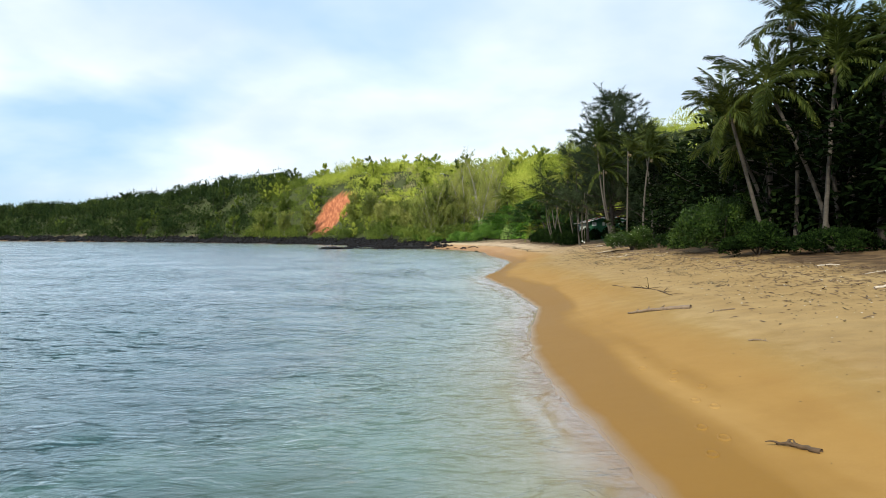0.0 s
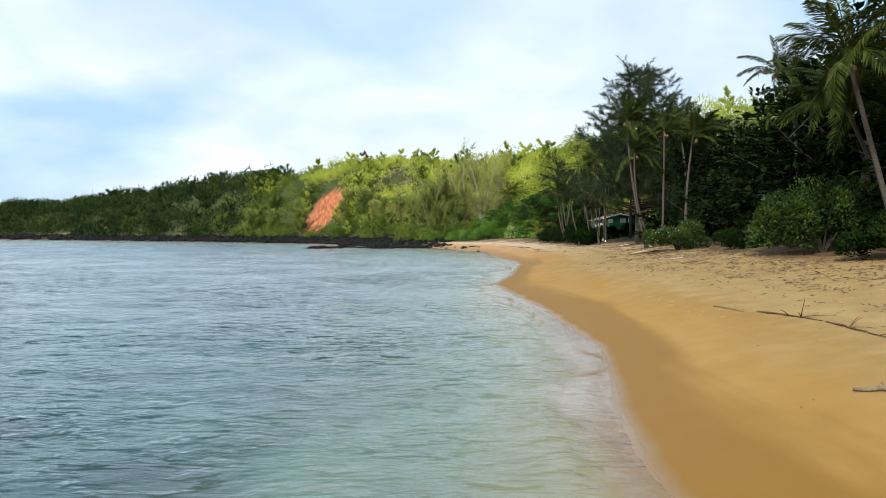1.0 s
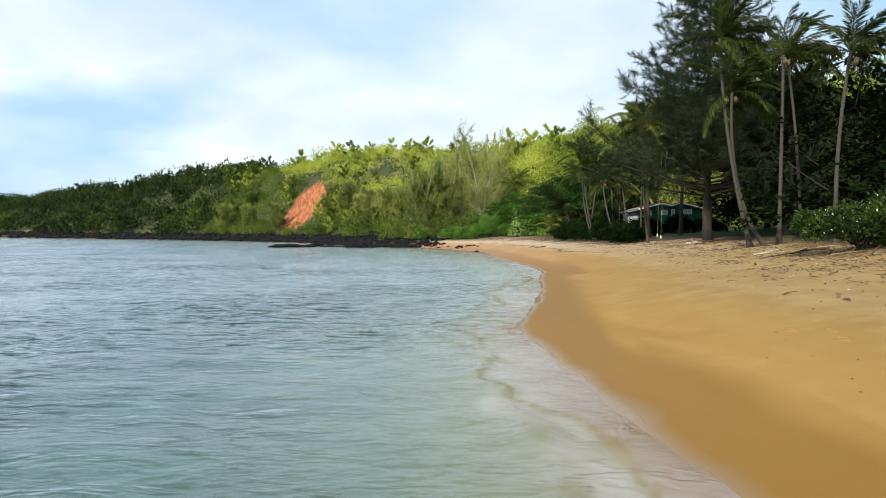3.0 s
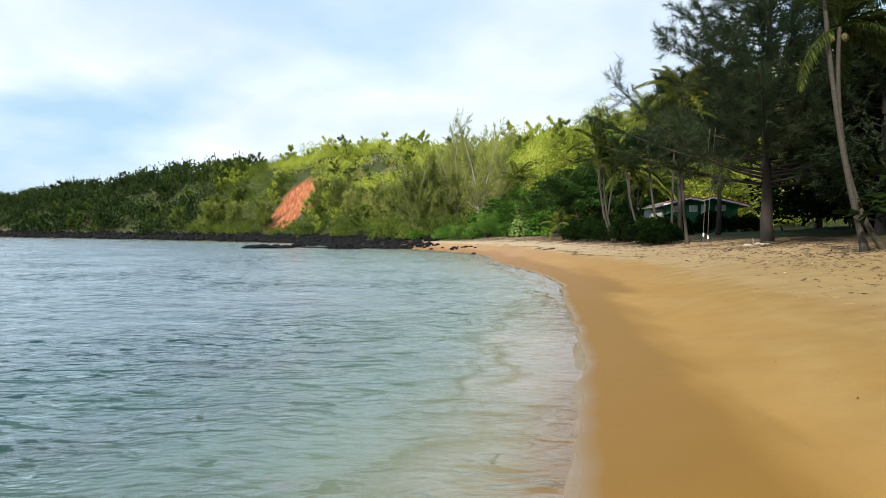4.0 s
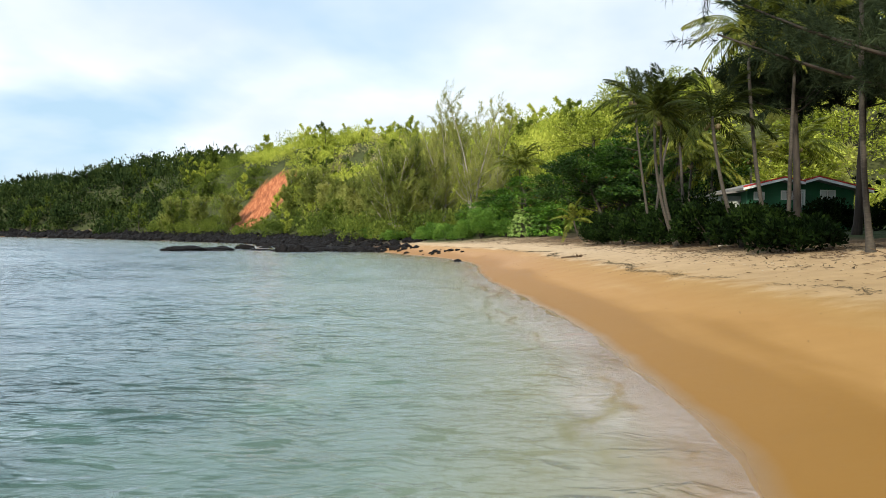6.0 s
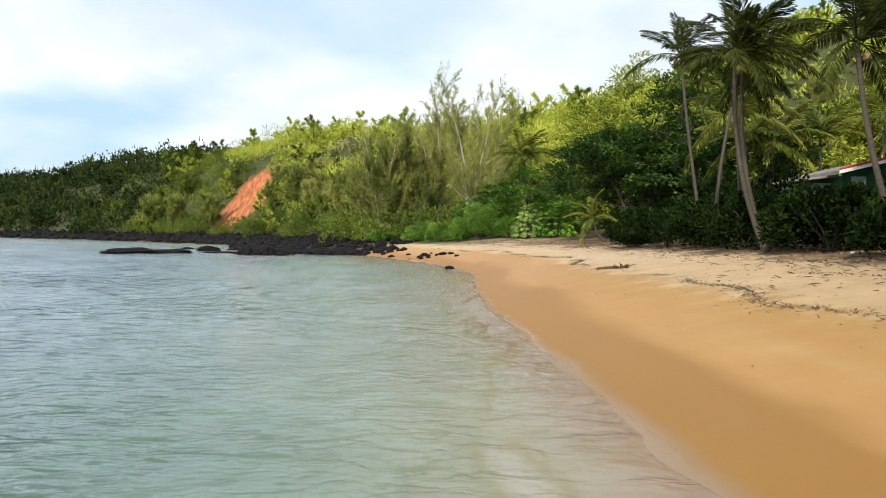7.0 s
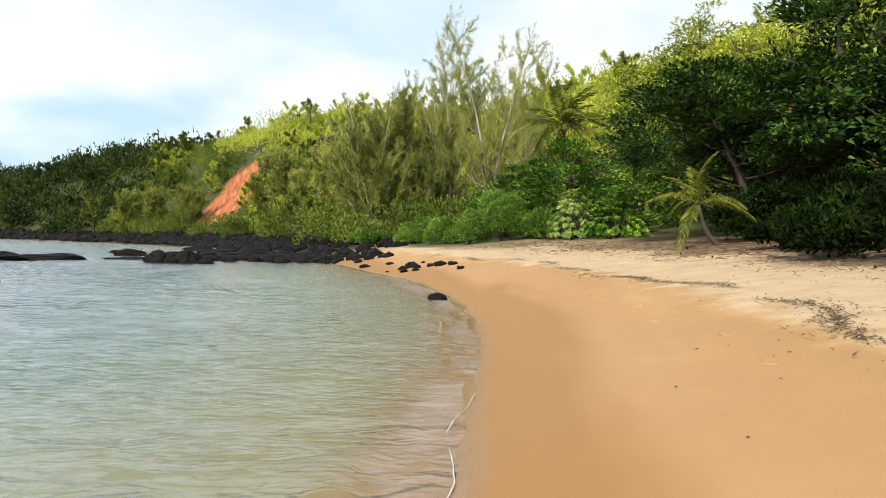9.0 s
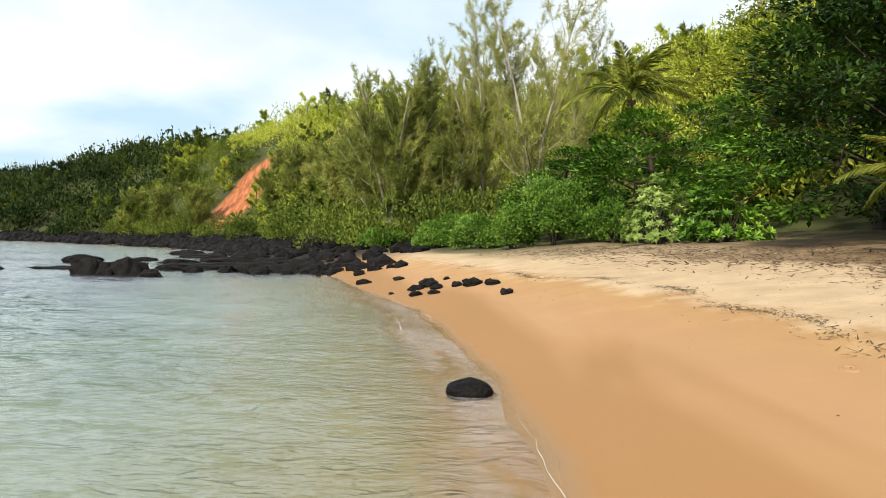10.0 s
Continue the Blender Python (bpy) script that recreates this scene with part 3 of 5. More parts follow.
def swash_edge(x, y):
    """How far out from the water's edge the last spent wave lies."""
    reach = np.interp(y, [0, 20, 34, 48, 66, 80, 95, 115, 130, 145, 160], [0.9, 0.7, 0.9, 1.3, 1.6, 0.9, 1.4, 0.8, 0.6, 0.9, 0.4])
    return -reach + 0.42 * bumps(x, y, 35, 4, 0.5, 0.6)


def build_water():
    xs = spaced((-3000, -400, 200), (-400, -80, 6), (-80, -25, 1.6), (-25, -10, 0.6), (-10, 0, 0.32), (0, 8.3, 0.115), (8.3, 20, 2))
    ys = spaced((-600, -10, 20), (-10, 5, 0.4), (5, 150, 0.19), (150, 175, 0.5), (175, 330, 2.5), (330, 900, 20), (900, 4000, 400))
    X, Y = np.meshgrid(xs, ys, indexing="ij")
    D = inland(X, Y)
    rng = np.random.default_rng(3)
    Z = np.zeros_like(X)
    for k in range(26):
        lam = 0.8 * 1.15 ** (k % 13) * rng.uniform(0.85, 1.2)
        t = radians(rng.normal(72, 40))
        kk = 2 * np.pi / lam
        ph = kk * (np.cos(t) * X + np.sin(t) * Y) + rng.uniform(0, 6.28) + 0.9 * np.sin(0.23 * kk * (np.sin(t) * X - np.cos(t) * Y) + k)
        Z += 0.0036 * lam ** 0.5 * np.sin(ph)
    fade = 0.35 + 0.65 * smooth(0.3, 9, -D)
    fade *= 1 - smooth(60, 300, np.hypot(X, Y - 60))
    Z = Z * fade
    # small swash fronts that run in along the sand
    along = smooth(-12, 4, Y) * (1 - smooth(150, 165, Y))
    edge = swash_edge(X, Y)
    for off, amp, ahead, behind in ((0.0, 0.055, 0.10, 0.55), (-1.6, 0.032, 0.16, 0.7), (0.55, 0.014, 0.06, 0.3)):
        q = D - edge - off - 0.25 * bumps(X, Y, 31 + int(amp * 1000), 4, 0.9)
        broken = smooth(-0.35, 0.25, bumps(X, Y, 36 + int(amp * 1000), 3, 0.4))
        Z += amp * broken * np.where(q > 0, np.exp(-(q / ahead) ** 2), np.exp(-(q / behind) ** 2)) * along
    Z += 0.022 * smooth(0.3, -0.2, D) * along * smooth(0, 1, bumps(X, Y, 40, 4, 0.55) + 0.6)
    nx, ny = X.shape
    i, j = np.meshgrid(np.arange(nx - 1), np.arange(ny - 1), indexing="ij")
    a = i * ny + j
    keep = (D[:-1, :-1] < 2) | (D[1:, 1:] < 2)
    quads = np.stack([a, a + ny, a + ny + 1, a + 1], -1)[keep].reshape(-1, 4)
    me = make_mesh("water", np.stack([X, Y, Z], -1).reshape(-1, 3), quads, MAT["water"], True)
    milk = smooth(-0.25, 0.25, D - edge + 0.3 * bumps(X, Y, 41, 4, 1.3, 0.7)) * along * (0.10 + 0.52 * smooth(-0.35, 0.45, bumps(X, Y, 37, 5, 0.4, 0.6)))
    # dark swash lines, painted by masking out reflection and froth
    rill = np.exp(-((D - edge - 0.30 - 0.5 * bumps(X, Y, 38, 5, 0.8, 0.65)) / 0.10) ** 2) * smooth(-0.2, 0.2, bumps(X, Y, 39, 3, 0.5))
    rill = np.maximum(rill, 0.8 * np.exp(-((D - edge + 0.1 + 0.3 * bumps(X, Y, 42, 5, 1.1, 0.65)) / 0.08) ** 2) * smooth(-0.1, 0.25, bumps(X, Y, 43, 4, 0.6))) * along
    milk = milk * (1 - 0.9 * rill)
    me.attributes.new("rill", "FLOAT", "POINT").data.foreach_set("value", rill.astype(np.float32).ravel())
    me.attributes.new("milk", "FLOAT", "POINT").data.foreach_set("value", milk.astype(np.float32).ravel())
    me.attributes.new("depth", "FLOAT", "POINT").data.foreach_set("value", np.clip(-height(X, Y, D), 0, 3).astype(np.float32).ravel())
    ob = tagged(new("water", me), "clear rippled shallow sea water", "water", kind="structure")
    ob.visible_shadow = False


build_ground()
build_water()


# ---- trees ----
def curve(p0, p1, bow, n=14):
    """A bent line from p0 to p1 that first leaves p0 along bow."""
    p0, p1, bow = (np.asarray(v, dtype=float) for v in (p0, p1, bow))
    t = np.linspace(0, 1, n)[:, None]
    c = p0 + bow
    return (1 - t) ** 2 * p0 + 2 * t * (1 - t) * c + t ** 2 * p1


def frond_mesh(name, length, rise, droop, hang, mat, rng, pairs=54):
    """A feather leaf along +x: a rib that rises and droops, with hanging leaflets on both sides."""
    bag = Bag()
    s = np.linspace(0, 1, 12)
    rib = np.stack([length * (s - 0.12 * droop * s ** 3), 0.10 * length * np.sin(2 * s) * rng.normal(0, 0.5), length * (rise * s - droop * s ** 2.2)], 1)
    tube(bag, rib, 0.035 * (1 - s) + 0.008, 4)
    q = np.linspace(0.10, 0.995, pairs)
    pts = np.stack([np.interp(q, s, rib[:, k]) for k in range(3)], 1)
    tan = unit(np.stack([np.interp(q, s, np.gradient(rib[:, k], s)) for k in range(3)], 1))
    size = length * 0.235 * np.sin(np.pi * np.clip(0.12 + 0.80 * q, 0, 1)) ** 0.7
    for sd in (-1, 1):
        out = np.cross(tan, np.array([0, 0, 1.0])) * sd
        way = unit(out) * 0.85 + tan * (0.55 + 0.5 * q[:, None]) + np.array([0, 0, -1.0]) * (hang + 0.25 * rng.random((pairs, 1))) + rng.normal(0, 0.10, (pairs, 3))
        leaves(bag, pts, way, np.array([0, 0, 1.0]) + rng.normal(0, 0.3, (pairs, 3)), size * rng.uniform(0.85, 1.25, pairs), 0.075, 0.3)
    return bag.mesh(name, mat)


R = np.random.default_rng(11)
FRONDS = {
    "up": [frond_mesh("frond_up", 3.4, 0.30, 0.36, 0.10, MAT["frond"], R) for _ in range(3)],
    "mid": [frond_mesh("frond_mid", 3.8, 0.28, 0.52, 0.28, MAT["frond"], R) for _ in range(3)],
    "low": [frond_mesh("frond_low", 3.7, 0.12, 0.68, 0.5, MAT["frond"], R) for _ in range(3)],
    "gold_up": [frond_mesh("frond_up", 3.6, 0.34, 0.55, 0.25, MAT["sunlit_frond"], R) for _ in range(3)],
    "gold_mid": [frond_mesh("frond_mid", 4.0, 0.30, 0.72, 0.45, MAT["sunlit_frond"], R) for _ in range(3)],
    "gold_low": [frond_mesh("frond_low", 3.8, 0.10, 0.80, 0.7, MAT["sunlit_frond"], R) for _ in range(3)],
    "dead": [frond_mesh("frond_dead", 3.0, -0.1, 1.2, 1.0, MAT["dead_frond"], R, 26) for _ in range(2)],
}


def nut_mesh():
    bm = bmesh.new()
    bmesh.ops.create_icosphere(bm, subdivisions=1, radius=0.13)
    for v in bm.verts:
        v.co.z *= 1.25
    me = bpy.data.meshes.new("coconut")
    bm.to_mesh(me)
    bm.free()
    me.materials.append(plain_material("coconut_husk", (0.11, 0.08, 0.03), 0.6, 0.4))
    return me


NUT = nut_mesh()


def coconut_palm(base, crown, bow, label, fronds=22, dead=3, size=1.0, wind=0.35, seed=0, nuts=4, radius=0.17, sun_painted=False):
    """A palm whose trunk bends from base to crown. base and crown: (x, y) and (x, y, z)."""
    rng = np.random.default_rng(seed)
    z0 = ground_z(*base)
    top = thing("coconut_palm", label, "palm tree", (base[0], base[1], z0), group="coconut palms")
    p1 = np.array([crown[0] - base[0], crown[1] - base[1], crown[2] - z0])
    path = curve((0, 0, -0.3), p1, bow, 44)
    s = np.linspace(0, 1, 44)
    rad = radius * (1.0 - 0.38 * s) + 0.16 * np.exp(-s * 22) + 0.006 * (np.arange(44) % 2)
    bag = Bag()
    tube(bag, path, rad, 10)
    child("trunk", bag.mesh("trunk", MAT["palm_bark"], True), top, "ringed grey trunk")
    tilt = unit(path[-1] - path[-4])
    for k in range(fronds + dead):
        f = k / fronds
        gone = k >= fronds
        kind = "dead" if gone else ("up" if f < 0.34 else "mid" if f < 0.72 else "low")
        # picks the yellow frond copies, which carry sunlight in their colour
        name = "gold_" + kind if sun_painted and not gone else kind
        me = FRONDS[name][rng.integers(len(FRONDS[name]))]
        ob = child("frond", me, top, "dry brown hanging frond" if gone else "")
        az = k * 2.39996 + rng.normal(0, 0.25)
        pitch = {"up": rng.uniform(-68, -35), "mid": rng.uniform(-35, -2), "low": rng.uniform(-8, 20), "dead": rng.uniform(45, 72)}[kind]
        d = Vector((math.cos(az) * math.cos(radians(-pitch)), math.sin(az) * math.cos(radians(-pitch)), math.sin(radians(-pitch))))
        d = (d + Vector((wind, 0.1 * wind, 0.0)) * (1.0 if not gone else 0.2) + Vector(tilt) * 0.15).normalized()
        flat = math.atan2(d.y, d.x)
        m = Euler((rng.normal(0, 0.25), -math.asin(max(-1, min(1, d.z))), flat)).to_matrix().to_4x4()
        sc = size * rng.uniform(0.85, 1.12)
        ob.matrix_basis = Matrix.Translation(Vector(path[-1]) + d * 0.1) @ m @ Matrix.Scale(sc, 4)
    for k in range(nuts):
        az = rng.uniform(0, 6.28)
        ob = child("coconut", NUT, top)
        ob.location = Vector(path[-1]) + Vector((0.26 * math.cos(az), 0.26 * math.sin(az), -0.3 - 0.2 * rng.random()))
    return top


def limb_tree(bag, rng, height_, spread, count, radius, start=0.25, lean=(0, 0), rise=0.6, taper=0.55):
    """A bent trunk with limbs; returns the limbs' paths."""
    top = np.array([lean[0], lean[1], height_ * 0.86])
    trunk = curve((0, 0, -0.4), top, (rng.normal(0, 0.4), rng.normal(0, 0.4), height_ * 0.4), 14)
    trunk += rng.normal(0, 0.03 * radius / 0.3, trunk.shape)
    tube(bag, trunk, np.linspace(radius, radius * 0.22, 14) + 0.35 * radius * np.exp(-np.linspace(0, 1, 14) * 14), 8)
    limbs = [trunk]
    for k in range(count):
        f = start + (0.97 - start) * (k + rng.random()) / count
        p = np.array([np.interp(f, np.linspace(0, 1, 14), trunk[:, i]) for i in range(3)])
        az = k * 2.4 + rng.normal(0, 0.4)
        out = spread * (1.0 - taper * f) * rng.uniform(0.6, 1.05)
        end = p + np.array([math.cos(az) * out, math.sin(az) * out, out * rise * rng.uniform(0.5, 1.2)])
        path = curve(p, end, np.array([math.cos(az) * out * 0.5, math.sin(az) * out * 0.5, 0.05 * out]), 8)
        r0 = radius * (0.34 - 0.23 * f)
        tube(bag, path, np.linspace(r0, r0 * 0.25, 8), 4)
        limbs.append(path)
    return limbs


def casuarina_meshes(seed, height_, spread, needles, limbs=34, radius=0.3, mat="needle", bark="dark_bark", rise=0.8, start=0.15, stems=1, width=0.03, length=0.55, plume=0.55, taper=0.55, bush=4.5):
    """Trunk and crown of an ironwood: rising limbs hung with fine, feathery needle bunches."""
    rng = np.random.default_rng(seed)
    wood, crown = Bag(), Bag()
    paths = []
    for s in range(stems):
        ang = rng.uniform(0, 6.28)
        lean = (0, 0) if stems == 1 else (math.cos(ang) * spread * 0.55, math.sin(ang) * spread * 0.55)
        paths += limb_tree(wood, rng, height_ * (1 if stems == 1 else rng.uniform(0.7, 1.0)), spread / (1 if stems == 1 else 1.5), limbs // stems, radius / (1 if stems == 1 else 1.7), start, lean, rise, taper)[0 if stems > 1 else 1:]
    # plumes of twigs off each limb, then the needle bunches on them
    twigs = []
    for p in paths:
        size = np.linalg.norm(p[-1] - p[0])
        way = unit(p[-1] - p[0])
        for _ in range(int(3 + size * bush)):
            f = rng.uniform(0.12, 1.0) ** 0.8
            b = np.array([np.interp(f, np.linspace(0, 1, len(p)), p[:, i]) for i in range(3)])
            w = unit(way * 0.8 + np.array([0.1, 0, plume]) + rng.normal(0, 0.55, 3))
            twigs.append((b, b + w * rng.uniform(0.5, 1.25) * (0.55 + 0.10 * size)))
    per = max(6, needles // max(1, len(twigs)))
    for b, e in twigs:
        t = rng.random((per, 1)) ** 0.8
        pos = b + (e - b) * t + rng.normal(0, 0.05, (per, 3)) * (1.4 - t)
        way = unit(e - b) * 0.8 + rng.normal(0, 0.55, (per, 3)) + np.array([0.10, 0, -0.15])
        strands(crown, pos, way, rng.uniform(0.6, 1.2, per) * length, width, rng)
    return wood.mesh("trunk", MAT[bark], True), crown.mesh("crown", MAT[mat])


def broadleaf_meshes(seed, height_, spread, clumps, per, leaf, mat="kamani", bark="dark_bark", flat=0.6, low=0.25, lean=(0, 0), radius=0.3, limbs=14, tiers=True, clump=0.16, twig=3):
    """Trunk and crown of a broad-leaved tree: clumps of leaf rosettes set in uneven layers, with gaps between."""
    rng = np.random.default_rng(seed)
    wood, crown = Bag(), Bag()
    paths = limb_tree(wood, rng, height_ * 0.85, spread * 1.15, limbs, radius, 0.2, lean, 0.45)
    c = np.empty((0, 3))
    while len(c) < clumps:
        v = unit(rng.normal(size=(clumps, 3)))
        v[:, 2] = np.abs(v[:, 2]) * 1.0 - 0.35 * rng.random(clumps)
        r = rng.uniform(0.40, 1.0, clumps) ** 0.5
        p = v * r[:, None] * np.array([spread, spread, height_ * (1 - low)])
        lump = 1 + 0.22 * np.sin(3.1 * np.arctan2(v[:, 1], v[:, 0]) + seed) + 0.14 * np.sin(7 * v[:, 2] + 5 * v[:, 0] + seed)
        p[:, :2] *= lump[:, None]
        p[:, 2] = p[:, 2] * (0.92 + 0.08 * lump) + height_ * low
        if tiers:
            step = height_ * 0.16
            p[:, 2] = np.round(p[:, 2] / step + 0.25 * np.sin(p[:, 0] + p[:, 1])) * step + rng.normal(0, step * 0.3, clumps)
        p[:, :2] += np.array(lean) * 0.7
        c = np.concatenate([c, p[p[:, 2] > height_ * 0.06]])
    c = c[:clumps]
    gap = np.sort(np.linalg.norm(c[:, None] - c[None], axis=2), 1)[:, 3]
    c = c[gap < spread * 0.36]
    clumps = len(c)
    for q in c[::twig]:
        k = paths[rng.integers(len(paths))]
        b = k[rng.integers(len(k) // 2, len(k))]
        if np.linalg.norm(q - b) < spread * 0.7:
            tube(wood, curve(b, q, (q - b) * 0.4 + rng.normal(0, 0.15, 3), 5), np.linspace(0.035, 0.012, 5), 4)
    n = clumps * per
    centre = np.repeat(c, per, 0)
    size = np.repeat(rng.uniform(0.6, 1.25, clumps), per)[:, None] * spread * clump
    off = rng.normal(size=(n, 3)) * np.array([1, 1, flat * 0.55])
    off = off / (1 + 0.35 * np.linalg.norm(off, axis=1, keepdims=True))
    base = centre + off * size
    outw = unit(centre - np.array([lean[0] * 0.7, lean[1] * 0.7, height_ * 0.35]))
    way = unit(off) * 0.9 + outw * 0.45 + rng.normal(0, 0.35, (n, 3)) + np.array([0, 0, 0.15])
    nor = np.array([0, 0, 1.0]) + outw * 0.35 + rng.normal(0, 0.35, (n, 3))
    leaves(crown, base, way, nor, leaf * rng.uniform(0.7, 1.25, n), leaf * 0.52 * rng.uniform(0.8, 1.2, n))
    return wood.mesh("trunk", MAT[bark], True), crown.mesh("crown", MAT[mat])


def shrub_mesh(seed, rx, ry, tall, count, leaf, mat, lumps=14, ragged=0.22):
    """A leafy mound: rosettes over the skins of several overlapping lumps."""
    rng = np.random.default_rng(seed)
    bag = Bag()
    k = lumps
    ang, rad = rng.uniform(0, 6.28, k), np.sqrt(rng.random(k)) * 0.72
    cx, cy = rx * rad * np.cos(ang), ry * rad * np.sin(ang)
    cz = tall * (0.60 - 0.40 * rad) * rng.uniform(0.3, 1.2, k)
    cr = np.clip(1.0 - rad * 0.55, 0.3, 1) * rng.uniform(0.32, 0.5, k)
    pick = rng.integers(0, k, count)
    v = unit(rng.normal(size=(count, 3)))
    v[:, 2] = np.where(v[:, 2] < -0.35, -v[:, 2], v[:, 2])
    r = rng.uniform(0.80, 1.0, count) + ragged * rng.normal(size=count) * 0.35
    base = np.stack([cx[pick] + v[:, 0] * r * cr[pick] * rx, cy[pick] + v[:, 1] * r * cr[pick] * ry, cz[pick] + v[:, 2] * r * cr[pick] * tall], 1)
    base[:, 2] = np.abs(base[:, 2] - 0.05) + 0.05
    way = v * 0.7 + rng.normal(0, 0.5, (count, 3)) + np.array([0, 0, 0.45])
    nor = v + rng.normal(0, 0.4, (count, 3)) + np.array([0, 0, 0.5])
    leaves(bag, base, way, nor, leaf * rng.uniform(0.7, 1.3, count), leaf * 0.5 * rng.uniform(0.8, 1.2, count))
    return bag.mesh("foliage", MAT[mat])


def stem_mesh(seed):
    """One bent woody stem of unit height."""
    rng = np.random.default_rng(seed)
    bag = Bag()
    tube(bag, curve((0, 0, -0.1), (0.75, rng.normal(0, 0.1), 0.7), (0.12, 0, 0.4), 7), np.linspace(0.03, 0.01, 7), 5)
    return bag.mesh("stem", MAT["dark_bark"], True)


STEMS = [stem_mesh(900 + k) for k in range(3)]


def shrub(name, label, at, rx, ry, tall, count, leaf, mat, seed, group="", flower=0, lumps=14, sink=0.0):
    top = thing(name, label, "shrub", (at[0], at[1], ground_z(*at) - sink), group=group)
    child("foliage", shrub_mesh(seed, rx, ry, tall, count, leaf, mat, lumps), top)
    for k in range(6):
        st = child("stem", STEMS[k % 3], top)
        st.rotation_euler, st.scale = (0, 0, k * 1.05 + seed), (rx * 0.7, ry * 0.7, tall * 0.8)
    if flower:
        child("blossom", shrub_mesh(seed, rx * 1.03, ry * 1.03, tall * 1.03, flower, 0.10, "flower", lumps), top, "scattered small white flower heads")
    return top


def rosette_shrub(name, label, at, rx, ry, tall, count, leaf, mat, seed):
    """An open shrub: bent stems that each end in a wheel of long leaves."""
    rng = np.random.default_rng(seed)
    top = thing(name, label, "shrub", (at[0], at[1], ground_z(*at)))
    v = unit(rng.normal(size=(count, 3)))
    v[:, 2] = np.abs(v[:, 2]) - 0.12
    lump = 1 + 0.2 * np.sin(3 * np.arctan2(v[:, 1], v[:, 0]) + seed)
    tip = v * rng.uniform(0.72, 1.0, (count, 1)) * lump[:, None] * np.array([rx, ry, tall])
    tip[:, 2] = np.clip(tip[:, 2], 0.25, None)
    crown = Bag()
    for p in tip[::4]:
        wood = Bag()
        tube(wood, curve((0.15 * p[0], 0.15 * p[1], 0.0), p, (p[0] * 0.5, p[1] * 0.5, p[2] * 0.3), 6), np.linspace(0.035, 0.012, 6), 5)
        child("stem", wood.mesh("stem", MAT["dark_bark"], True), top)
    per = 16
    a = np.tile(np.arange(per) * 2.39996, count) + np.repeat(rng.uniform(0, 6.28, count), per)
    axis = unit(v + np.array([0, 0, 0.55]) + rng.normal(0, 0.15, (count, 3)))
    u = unit(np.cross(axis, np.array([0.3, 1.0, 0.1])))
    w = np.cross(axis, u)
    lift = np.tile(np.linspace(0.1, 1.1, per), count)[:, None]
    way = np.cos(a)[:, None] * np.repeat(u, per, 0) + np.sin(a)[:, None] * np.repeat(w, per, 0) + lift * np.repeat(axis, per, 0)
    leaves(crown, np.repeat(tip, per, 0), way, np.repeat(axis, per, 0) + rng.normal(0, 0.1, (count * per, 3)), leaf * rng.uniform(0.75, 1.2, count * per), leaf * 0.36)
    child("foliage", crown.mesh("foliage", MAT[mat]), top)
    return top


def tree_of(name, label, meshes, at, turn=0.0, size=1.0, group="", category="tree", sink=0.0):
    top = thing(name, label, category, (at[0], at[1], ground_z(at[0], at[1]) - sink), turn, group, size)
    child("trunk", meshes[0], top)
    child("crown", meshes[1], top)
    return top


# near palm grove
GROVE = [((22.3, 44), (18.4, 44, 11.6), (-0.6, 0, 4.0)), ((19.5, 46), (17.1, 46, 10.4), (-1.0, 0, 3.5)), ((22.0, 50), (19.0, 50, 9.2), (-1.2, 0, 3.5)),
         ((20.8, 42), (21.4, 42, 12.5), (0.2, 0, 5.0)), ((23.5, 45), (22.4, 45, 14.0), (-1.0, 0, 5.0)), ((21.5, 47), (20.6, 46, 16.0), (0.4, 0, 6.0)),
         ((24.5, 42), (23.9, 42, 14.2), (0.0, 0, 5.0)), ((24.5, 36), (22.8, 35, 11.5), (-0.5, 0, 4.0)), ((26, 49), (25.5, 49, 13.0), (0, 0, 5))]
for k, (b, c, w) in enumerate(GROVE):
    coconut_palm(b, c, w, "tall wind-blown coconut palm leaning over the beach hedge" if k < 3 else "tall wind-blown coconut palm in a dark grove", 26, 0, 0.90, 0.5, 100 + k, radius=0.14)
MIDDLE = [((18.1, 81), (16.2, 81, 12.9), (-1.6, 0, 5.5), 20), ((19.2, 81.5), (16.9, 81, 10.0), (-2.3, 0, 2.5), 16), ((19.1, 80), (19.2, 80, 11.8), (0.1, 0, 5.0), 9),
          ((19.6, 75), (20.1, 75, 10.8), (-0.3, 0, 4.0), 22), ((25.3, 68.8), (24.0, 68.8, 14.6), (0.1, 0, 6.0), 22), ((24.0, 88), (23.0, 88, 13.5), (0, 0, 5.0), 20), ((22.5, 62), (22.0, 62, 12.2), (0, 0, 5.0), 20)]
for k, (b, c, w, n) in enumerate(MIDDLE):
    coconut_palm(b, c, w, "slender wind-blown coconut palm behind the beach", n + 3, 0, 0.76, 0.6, 200 + k, radius=0.11)
